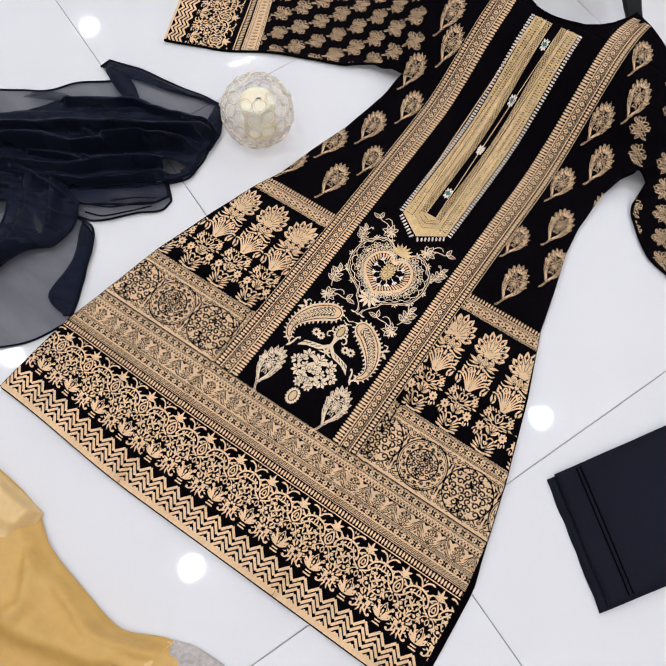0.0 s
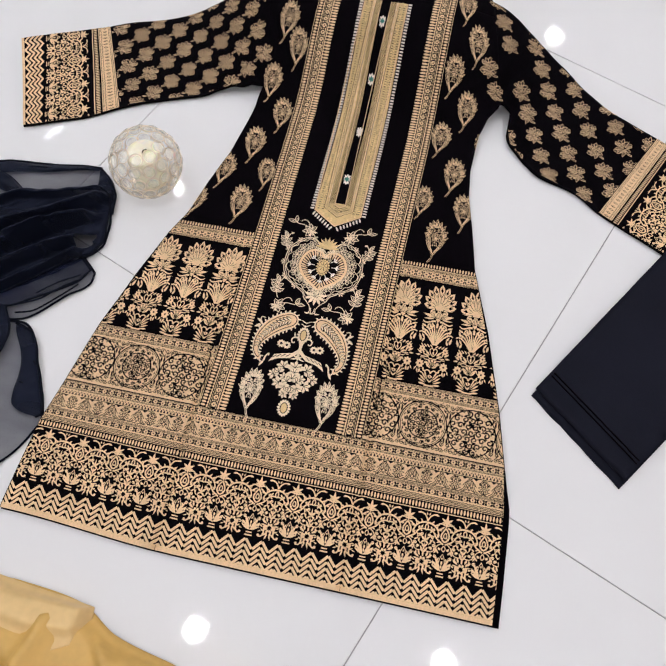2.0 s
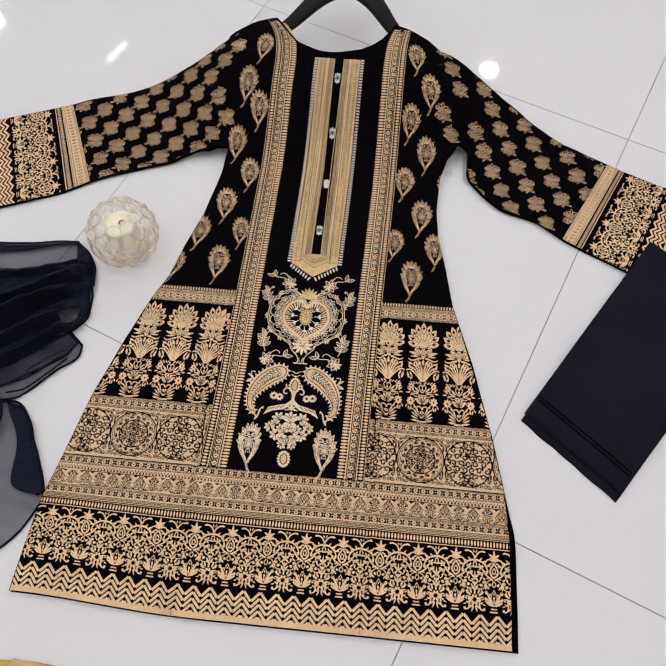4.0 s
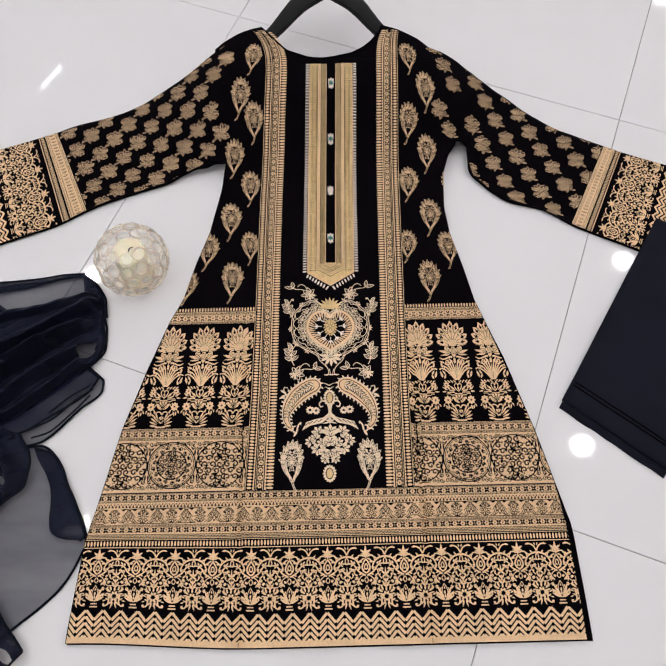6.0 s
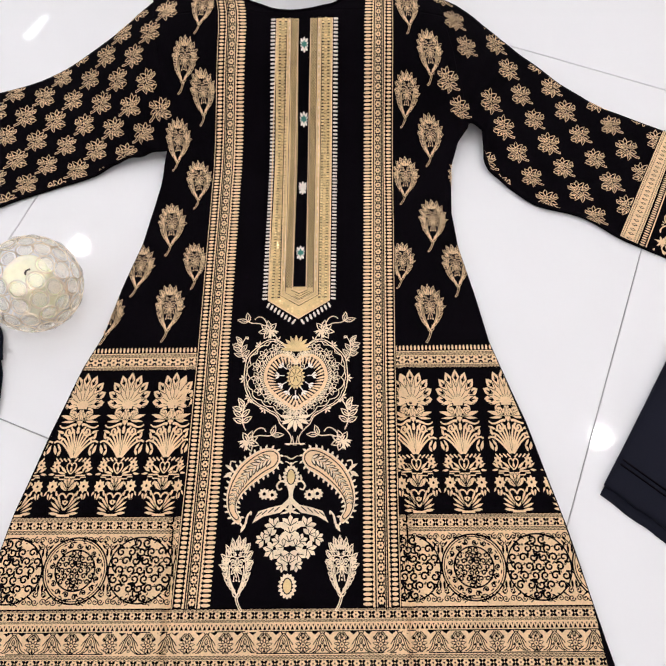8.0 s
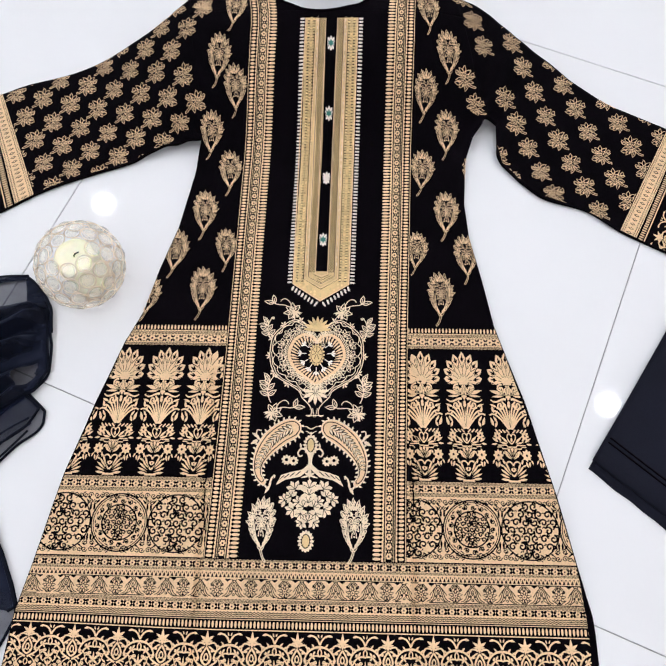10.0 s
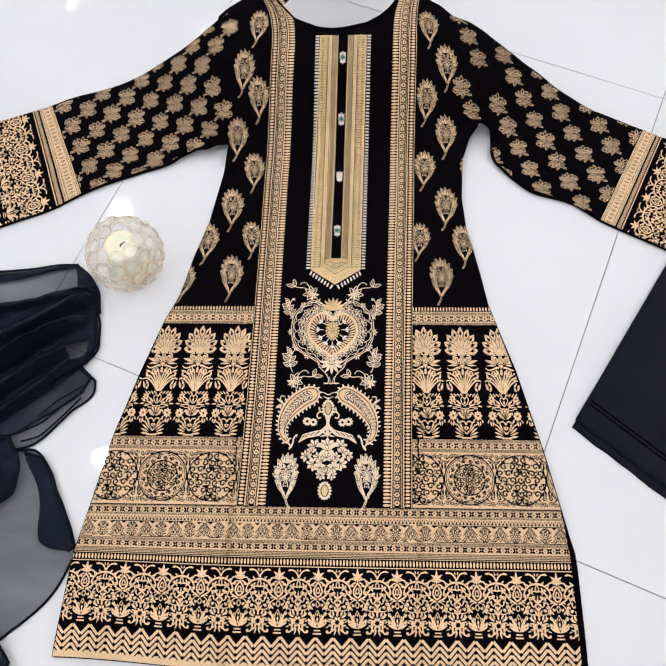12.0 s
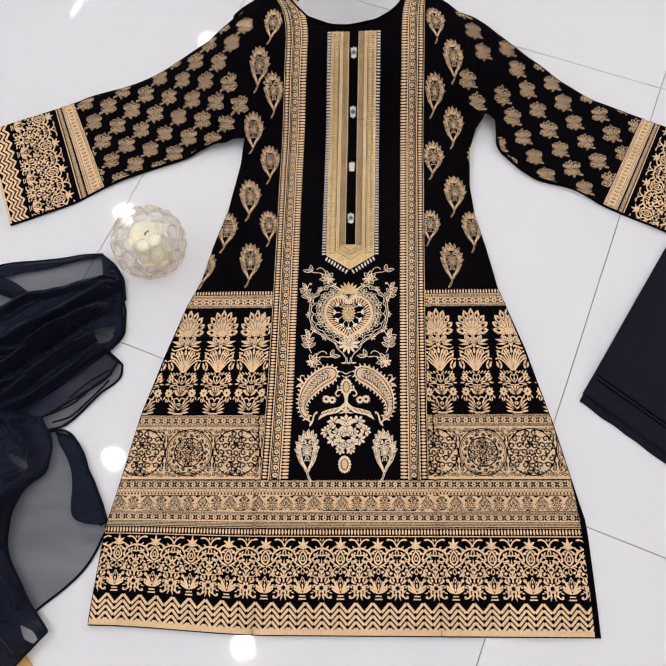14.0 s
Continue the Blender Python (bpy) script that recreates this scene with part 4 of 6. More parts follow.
# ---- sprigs on the side panels
SPRIG_ROWS = [(-0.160, 0.360, 1.0, 0), (-0.165, 0.485, 1.0, 2), (-0.206, 0.422, 0.95, -4), (-0.128, 0.428, 0.85, 4), (-0.1315, 0.556, 0.95, 3), (-0.158, 0.728, 0.98, -4), (-0.127, 0.683, 0.95, 3), (-0.165, 0.618, 0.95, 0), (-0.135, 0.806, 0.9, -6),
              (-0.238, 0.353, 0.9, -4)]
bt = buta()
SPRIG_RIGHT = [(0.175, 0.356, 1.0, 0), (0.185, 0.486, 1.0, -2), (0.216, 0.417, 0.95, 4), (0.1405, 0.425, 0.85, -4), (0.1510, 0.558, 0.95, -3), (0.195, 0.737, 0.98, 4), (0.1555, 0.677, 0.95, -3), (0.190, 0.620, 0.95, 0), (0.166, 0.803, 0.9, 6),
               (0.259, 0.347, 0.9, 4), (0.230, 0.552, 0.95, 0)]
for side in (-1, 1):
    for x, y, s, turn in (SPRIG_ROWS if side < 0 else SPRIG_RIGHT):
        cx, cy = x, y
        h = 0.082 * s
        pp = moved(bt, complex(cx, cy - h * 0.53), h, turn, False)
        y0, y1 = cy - h / 2, cy + h / 2
        tb = STRIP[side]
        if side < 0:
            q = [np.interp(y, tb[:, 0], tb[:, 1]) - 0.001 for y in (y0, y1)]
            pp = clipped(pp, complex(q[0], y0), complex(q[1], y1))
            pp = clipped(pp, complex(edge(LEFT, y1) + 0.001, y1), complex(edge(LEFT, y0) + 0.001, y0))
        else:
            q = [np.interp(y, tb[:, 0], tb[:, 2]) + 0.001 for y in (y0, y1)]
            pp = clipped(pp, complex(q[1], y1), complex(q[0], y0))
            pp = clipped(pp, complex(edge(RIGHT, y0) - 0.001, y0), complex(edge(RIGHT, y1) - 0.001, y1))
        if y1 > 0.85:
            pp = [p for p in pp if max(z.imag for z in p) < 0.862]
        ornament("sprig_motif", pp, GOLD, kameez, 0.0008, label="gold flowering sprig print")

# ---- sleeve print and cuffs
sp = sprig()
for side in (-1, 1):
    pl = PLACE[side]
    net = [(pl(a / 80, b / 24), a / 80, b / 24) for a in range(81) for b in range(25)]
    o, va, vb, turn = (0.3617 + 0.6133j, 0.0458 + 0.0142j, 0.0164 - 0.0397j, 0.0) if side > 0 else (-0.392 + 0.598j, 0.0440 - 0.0090j, 0.0200 - 0.0405j, -2.0)
    for i in range(-11, 12):
        for j in range(-8, 8):
            c = o + va * i + vb * j
            dist, s, t = min((abs(c - z), s, t) for z, s, t in net)
            on_body = c.imag > 0.60 and (edge(LEFT, c.imag) + 0.01 < c.real < -0.17 or 0.19 < c.real < edge(RIGHT, c.imag) - 0.01) and c.imag < 0.84
            if (dist > 0.014 and not on_body) or s > 0.70 or any(abs((c.real - q[0]) / 0.033) ** 2 + abs((c.imag - q[1]) / 0.050) ** 2 < 1 for q in SPRIG_ROWS + SPRIG_RIGHT):
                continue
            size = 0.0370 * random.uniform(0.95, 1.05)
            pp = moved(sp, c, size, turn + random.uniform(-5, 5), side < 0)
            for a, b in ((pl(max(0, s - 0.05), 0.012), pl(s + 0.05, 0.012)), (pl(s + 0.05, 0.988), pl(max(0, s - 0.05), 0.988)), (pl(0.680, 0), pl(0.680, 1))):
                pp = clipped(pp, a, b) if side > 0 else clipped(pp, b, a)
            if pp:
                ornament("flower_motif", pp, GOLD, kameez, 0.0007)
    place = lambda z, pl=pl: pl(z.real, z.imag)
    gold = quads(0.683, 0.728, 0.006, 0.994, 3, 60) + quads(0.7485, 0.752, 0.006, 0.994, 1, 60)
    dark, light = [], []
    for k in range(26):
        t = (k + 0.5) / 26
        gold.append([complex(0.739 + 0.007 * math.cos(g), t - 0.009 + 0.006 * math.sin(g)) for g in np.linspace(0, 2 * math.pi, 8)[:-1]])
        gold.append([complex(0.739 + 0.007 * math.cos(g), t + 0.010 + 0.006 * math.sin(g)) for g in np.linspace(0, 2 * math.pi, 8)[:-1]])
        c = complex(0.706, t)
        dark.append([c - 0.008, c - 0.011j, c + 0.008, c + 0.011j])
        light.append([c - 0.0045, c - 0.006j, c + 0.0045, c + 0.006j])
        for q in (0.6872, 0.6925, 0.7185, 0.7245):
            for h in (0, 1):
                y0 = t - 0.5 / 26 + h * 0.5 / 26
                dark += line([complex(q - 0.0014, y0), complex(q + 0.0014, y0 + 0.25 / 26), complex(q - 0.0014, y0 + 0.5 / 26)], 0.0015)
    ornament("cuff_band", gold, GOLD, kameez, 0.0007, place, "gold cuff band")
    ornament("cuff_band_print", dark, BLACK, kameez, 0.0010, place)
    ornament("cuff_band_floral_print", light, GOLD, kameez, 0.0013, place)
    fl = []
    u = hem_unit(1.0)
    for i in range(-1, 5):
        for p in u[0] + u[1]:
            fl.append([complex(0.906 - 0.142 * (z.imag / 1.62), (z.real * 0.285 + 0.285 * i + 0.09)) for z in p])
    fl = clipped(clipped(fl, 0.5 + 0.006j, 1 + 0.006j), 1 + 0.994j, 0.5 + 0.994j)
    ornament("cuff_flower_border", fl, GOLD, kameez, 0.0007, place, "gold floral cuff border")
    zg = quads(0.9880, 0.9995, 0.004, 0.996, 1, 60)
    for r in range(4):
        s = 0.926 + 0.0165 * r
        for k in range(10):
            a = k / 10
            zg += line([complex(s - 0.008, a), complex(s + 0.009, a + 0.05)], 0.0095) + line([complex(s + 0.009, a + 0.05), complex(s - 0.008, a + 0.1)], 0.0095)
    zg = clipped(clipped(zg, 0.5 + 0.006j, 1 + 0.006j), 1 + 0.994j, 0.5 + 0.994j)
    zg = [p for p in zg if max(z.real for z in p) < 1.0]
    ornament("cuff_zigzag", zg, GOLD, kameez, 0.0007, place, "gold zigzag cuff edge")

# ---- placket with lattice, sequins and pearl fringe
SLANT = lambda z: complex(z.real * 0.93 + math.copysign(min(0.003, abs(z.real) * 0.53), z.real) + 0.0185 - 0.009 * (0.786 - z.imag) / 0.45, z.imag)

gold, net, chain, seqs, fringe, dark, edge_cord = [], [], [], [], [], [], []


def bent(x, y0=0.786):
    """A line down one side of the placket at x, round its pointed foot to the middle."""
    return [complex(x, y0), complex(x, 0.392 - 0.020 * x / 0.040), complex(0, 0.392 - 0.046 * x / 0.040)]


for half in (1, -1):
    for i in range(100):
        y0, y1 = 0.786 - 0.394 * i / 100, 0.786 - 0.394 * (i + 1) / 100
        gold.append([complex(half * 0.0225, y0), complex(half * 0.0225, y1), complex(half * 0.0395, y1), complex(half * 0.0395, y0)])
    gold.append([complex(half * 0.0225, 0.392), complex(half * 0.0225, 0.381), complex(0, 0.367), complex(0, 0.3462), complex(half * 0.0395, 0.3722), complex(half * 0.0395, 0.392)])
    gold.append([complex(half * 0.0058, 0.393), complex(half * 0.0225, 0.393), complex(half * 0.0225, 0.3805), complex(0, 0.3665), complex(0, 0.3905)])
    for i in range(96):
        y = 0.7835 - i * 0.0043
        if y > 0.388:
            for k in range(5):
                x0, x1 = half * (0.0064 + 0.00198 * k), half * (0.0064 + 0.00198 * (k + 1))
                up = 0.00215 if k % 2 else -0.00215
                net += line([complex(x0, y - up / 2), complex(x1, y + up / 2)], 0.00062) + line([complex(x0, y + 0.00215 - up / 2 + up), complex(x1, y + 0.00215 - up / 2)], 0.00062)
        for k in range(3):
            x = 0.0250 + 0.0043 * k
            if y > 0.378:
                seqs.append(complex(half * x, y + (0.0021 if k % 2 else 0)))
                dark.append([complex(half * x - 0.0016, y - 0.0032), complex(half * x + 0.0016, y - 0.0029), complex(half * x + 0.0016, y - 0.0015), complex(half * x - 0.0016, y - 0.0015)])
    for k in range(7):
        u = k / 6
        for row in range(2):
            seqs.append(complex(half * 0.034 * u, 0.3525 + 0.022 * u + 0.0048 * row))
    for x, w in ((0.0062, 0.0012), (0.0172, 0.0009), (0.0218, 0.0010), (0.0392, 0.0016)):
        edge_cord += line([complex(half * z.real, z.imag) for z in bent(x)], w)
    for x, w in ((0.0164, 0.0007), (0.0236, 0.0008)):
        dark += line([complex(half * z.real, z.imag) for z in bent(x)], w)
    for k in range(3):
        x = 0.0085 + 0.003 * k
        net += line([complex(half * z.real, z.imag) for z in bent(x)[1:]], 0.0006)
    n = 36
    for i in range(n):
        y = 0.782 - i * 0.0108
        if y > 0.385:
            chain.append([complex(half * 0.0192, y - 0.0040), complex(half * 0.0192 + 0.0011, y), complex(half * 0.0192, y + 0.0040), complex(half * 0.0192 - 0.0011, y)])
            for sx in (-1, 1):
                chain.append([complex(half * 0.0192 + sx * 0.0006, y + 0.0045), complex(half * 0.0192 + sx * 0.0014, y + 0.0055), complex(half * 0.0192 + sx * 0.0006, y + 0.0065)])
    for i in range(82):
        y = 0.7845 - i * 0.00525
        if y > 0.371:
            fringe.append((complex(half * 0.0408, y), complex(half * 0.0478, y - 0.0004)))
    for i in range(8):
        u = (i + 0.5) / 8
        c = complex(half * 0.040 * u, 0.3435 + 0.027 * u)
        fringe.append((c, c + complex(half * 0.0028, -0.0066)))
ornament("placket_ground", quads(-0.0395, 0.0395, 0.3722, 0.787, 8, 90) + [[0.0395 + 0.3722j, -0.0395 + 0.3722j, 0.3462j]], ZARI, kameez, 0.0005, SLANT)
ornament("placket_column", gold, ZARI, kameez, 0.0009, SLANT, "gold embroidered placket columns")
tagged(ornament("placket_net", net, BLACK, kameez, 0.0010, SLANT, "gold diamond net stitching"), kind="stuff")
tagged(ornament("placket_shading", dark, BLACK, kameez, 0.0012, SLANT), kind="stuff")
tagged(ornament("placket_cording", edge_cord, GOLD, kameez, 0.0014, SLANT, "gold couched cord"), kind="stuff")
tagged(ornament("placket_chain", chain, PALE, kameez, 0.0014, SLANT, "pale chain stitching"), kind="stuff")
ornament("placket_slit", quads(-0.0058, 0.0058, 0.3925, 0.7868, 2, 60), BLACK, kameez, 0.0013, SLANT)
v, f = [], []
for c in seqs:
    o = Vector(on_cloth(SLANT(c), 0.0019))
    q = Vector((0, 0, 1)).rotation_difference(Vector((random.uniform(-0.4, 0.4), random.uniform(-0.4, 0.4), 1)).normalized())
    f.append(tuple(range(len(v), len(v) + 8)))
    for k in range(8):
        v.append(tuple(o + q @ Vector((0.0017 * math.cos(k * math.pi / 4), 0.0017 * math.sin(k * math.pi / 4), 0))))
tagged(link_mesh("sequin_work", v, f, SEQUIN, kameez, "tilted gold sequins"), kind="stuff")
for a, b in fringe:
    A, B = Vector(on_cloth(SLANT(a), 0.0016)), Vector(on_cloth(SLANT(b), 0.0016))
    vv, ff = tube([A, A.lerp(B, 0.15), A.lerp(B, 0.85), B], 0.00145, 6)
    for k in list(range(6)) + list(range(18, 24)):
        e = A if k < 6 else B
        vv[k] = tuple(e + (Vector(vv[k]) - e) * 0.45)
    link_mesh("bugle_bead", vv, ff, PEARL, kameez, "", True)


def tassel_button(y, tone):
    c = SLANT(complex(0, y))
    knot = []
    for a, ln in ((90, 0.0115), (62, 0.0105), (118, 0.0105), (28, 0.007), (152, 0.007), (-90, 0.0115), (-65, 0.010), (-115, 0.010), (-25, 0.006), (205, 0.006)):
        knot += petal(c, a, ln, 0.0034, 5, 1.6)
    ob = ornament("button", knot, PEARL, kameez, 0.0018, label="flower button of pale thread")
    ornament("button_centre", rosette(c, 0.0052, 6) + petal(c, 90, 0.0060, 0.0030) + petal(c, -90, 0.006, 0.0030), tone, ob, 0.0026, label="teal thread knot")


for y, tone in ((0.747, TEAL), (0.648, TEAL), (0.545, PEARL), (0.442, TEAL)):
    tassel_button(y, tone)

# ---- embroidered centre panel: the heart
C = 0.0075 + 0.265j


def hp(x, y):
    """Heart drawing units: x from its axis, y downwards from the tip of the crest."""
    return complex(0.0075 + x * 0.000537, 0.3145 - y * 0.000540)


def closed(half, k=1.0, n=60, scallop=0, depth=0.0):
    """A mirror-symmetric outline through points given for one side, from the top notch to the foot."""
    r = [complex(x, y) for x, y in along([(x * k, 92 + (y - 92) * k) for x, y in half], n)]
    if scallop:
        r = [92j + (z - 92j) * (1 + depth * abs(math.sin(math.pi * scallop * i / n))) for i, z in enumerate(r)]
    return [hp(z.real, z.imag) for z in r] + [hp(-z.real, z.imag) for z in r[::-1]]


OUTER = [(20, 28), (24, 12), (38, -1), (58, -6), (76, 1), (90, 13), (104, 26), (114, 41), (118, 66), (119, 91), (113, 121), (98, 146), (75, 161), (58, 171), (40, 184), (34, 198), (22, 210), (12, 222), (8, 234), (12, 246), (22, 244)]
BODY = [(18, 32), (30, 10), (58, 2), (82, 14), (102, 36), (110, 66), (109, 94), (102, 120), (86, 140), (62, 156), (40, 170), (26, 186), (0, 200)]
COMB = [(0, 56), (9, 40), (34, 33), (56, 46), (69, 71), (71, 91), (61, 116), (40, 138), (15, 156), (0, 168)]
ornament("heart_outline", line(closed(OUTER, 1.0, 90), 0.0013) + line(closed(OUTER[:16], 0.945, 96, 12, 0.018), 0.0010), PALE, kameez, 0.0013, label="double-lined embroidered heart in pale gold thread")
ornament("heart_scallop", line(closed(BODY, 0.955, 120, 10, 0.075), 0.0011), PALE, kameez, 0.0013, label="scalloped inner line of the heart")
buds, q = [], closed(OUTER[:15], 1.0, 60)
for i in range(8, 56, 9):
    for z in (q[i], q[-1 - i]):
        buds += moved(fan(0, 1, 3, 110, 0.35, 0.1), z, 0.0062, math.degrees(math.atan2((z - C).imag, (z - C).real)) - 90)
tagged(ornament("heart_buds", buds, PALE, kameez, 0.0013, label="small buds round the heart"), kind="stuff")
florets, mid = [], closed(BODY, 0.85, 18)
for i in range(1, 18, 2):
    for z in (mid[i], mid[-1 - i]):
        a0 = math.degrees(math.atan2((z - C).imag, (z - C).real))
        for k in range(-2, 3):
            florets += open_petal(z - 0.0035 * complex(math.cos(radians(a0)), math.sin(radians(a0))), a0 + 54 * k, 0.0092, 0.0056, 0.0009, 6, False)
ornament("heart_floret_ring", florets, PALE, kameez, 0.0013, label="ring of small outlined flowers")
hatch, rim, rin = [], closed(COMB, 1.17, 46), closed(COMB, 1.055, 46)
for i in range(0, 92):
    hatch += line([rim[i], rin[min(91, i + 1) if i < 46 else max(0, i - 1)]], 0.00125)
ornament("heart_rope", hatch, PALE, kameez, 0.0013, label="twisted rope stitching")
comb, tooth = line(closed(COMB, 0.985, 50), 0.0044), closed(COMB, 0.95, 24)
for i in range(2, len(tooth) - 2):
    z = tooth[i]
    e = hp(0, 88) - z
    comb += petal(z, math.degrees(math.atan2(e.imag, e.real)) + (16 if i < 24 else -16), min(abs(e) * 0.40, 0.0125), 0.0027, 5, 0.55)
ornament("heart_field", comb, GOLD, kameez, 0.0012, label="gold comb-edged heart")
rays = []
for x, y, a in ((30, 62, 35), (38, 84, 2), (31, 106, -32), (17, 122, -58), (0, 132, -90)):
    for sx in ((1, -1) if x else (1,)):
        z, b = hp(sx * x, y), (a if sx > 0 else 180 - a)
        e = complex(math.cos(radians(b)), math.sin(radians(b)))
        rays += line([z - e * 0.0065, z], 0.0011)
        for k in (-38, 0, 38):
            rays += petal(z - e * 0.001, b + k, 0.0070, 0.0026, 4, 1.5)
ornament("heart_rays", rays, PEARL, kameez, 0.0014, label="ivory thread rays")
heart_core = [hp(17 * math.cos(g), 88 + 25 * math.sin(g)) for g in np.linspace(0, 2 * math.pi, 25)[:-1]]
core = []
for k in range(18):
    g = 2 * math.pi * k / 18
    core += petal(hp(15 * math.cos(g), 88 + 23 * math.sin(g)), -math.degrees(g), 0.0036, 0.0030, 4)
ob = ornament("heart_centre", [heart_core] + core, ZARI, kameez, 0.0018, label="raised gold bud")
seam = []
for k in range(7):
    z = hp(0, 84)
    a = 51.4 * k + 90
    seam += line([z + 0.0016 * complex(math.cos(radians(a)), math.sin(radians(a))), z + 0.0068 * complex(math.cos(radians(a)), 1.35 * math.sin(radians(a)))], 0.0008)
ornament("bud_seam", seam + ring(hp(0, 88), 0.0078, 0.0007, 20, 0.0120), BLACK, ob, 0.0021)
knot = both(open_petal(0.0j, 62, 0.0175, 0.0085, 0.0011, 6) + curl(0.0075 - 0.0035j, 0.0042, 90, 1.2, 0.0011, -1, 10))
ornament("heart_knot", [[hp(0, 57) + z for z in p] for p in knot], PALE, kameez, 0.0016, label="looped leaf knot")
tagged(ornament("heart_crest", [arc(hp(0, 20), 0.0080, -20, 200, 9)] + moved(fan(0, 1, 9, 178, 0.24, 0.05), hp(0, 20), 0.0200), ZARI, kameez, 0.0016, label="gold lotus crest"), kind="stuff")
foot = moved(fan(0, 1, 7, 190, 0.27, 0.12), hp(0, 184), 0.0185, 180) + moved(both(open_petal(0.06, 74, 1, 0.36, 0.06)), hp(0, 188), 0.0170)
foot += line([hp(-6, 226), hp(-2, 248)], 0.0010) + line([hp(6, 226), hp(2, 248)], 0.0010)
ornament("heart_foot", foot, PALE, kameez, 0.0016, label="fan of petals at the foot of the heart")


def spray(kind):
    """A sprig of outlined leaves; kind 0 carries a large flower, kind 1 is a bare twig."""
    w = 0.052
    o = []
    if kind == 0:
        for a, l in ((-10, 0.55), (35, 0.5), (80, 0.55), (130, 0.5), (-60, 0.5)):
            o += open_petal(0, a, l, 0.26, w, 5)
        for a in (190, 225, 260):
            o += petal(0, a, 0.5, 0.13) + petal(0.25 * complex(math.cos(radians(a)), math.sin(radians(a))), a + 35, 0.2, 0.09)
        o += line(bez(0.1 + 0.2j, 0.2 + 0.8j, 0.6 + 0.9j, 0.75 + 0.6j, 9), w) + line(bez(0.3 + 0.3j, 0.6 + 0.5j, 0.9 + 0.3j, 1.1 + 0.55j, 9), w)
        o += open_petal(1.05 + 0.5j, 80, 0.5, 0.22, w) + open_petal(1.08 + 0.5j, 12, 0.55, 0.22, w)
    else:
        o += line(bez(0.0 - 0.8j, 0.25 - 0.3j, 0.15 + 0.3j, -0.25 + 0.65j, 10), w)
        for x, y, a in ((0.12, -0.4, 30), (0.16, -0.1, 40), (0.12, 0.2, 25), (0.12, -0.4, 150), (0.14, -0.1, 140), (0.1, 0.2, 80), (0.02, 0.4, 60)):
            o += open_petal(complex(x, y), a, 0.5, 0.22, w)
        o += curl(-0.32 + 0.6j, 0.12, 0, 1.0, w, 1, 9)
    return o


SP = [spray(0), spray(1)]
for fl in (False, True):
    sx = -1 if fl else 1
    for kind, x, y, sz, turn in ((0, 0.0340, 0.0650, 0.0255, 0), (1, 0.0660, 0.0400, 0.0225, -12), (1, 0.0610, -0.0450, 0.0255, -5), (0, 0.0560, -0.0790, 0.0250, 10)):
        ornament("flower_spray", moved(SP[kind], C + complex(x * sx, y), sz, turn * sx, fl != (kind == 0 and y < 0)), PALE, kameez, 0.0013, label="embroidered flower spray")


# ---- paisleys, volutes and posy below the heart
def low(x, y):
    """From the lower group's own drawing units, 0,0 at its axis and foot."""
    return complex(0.0035 + x * 0.000205, -0.002 + y * 0.000203)


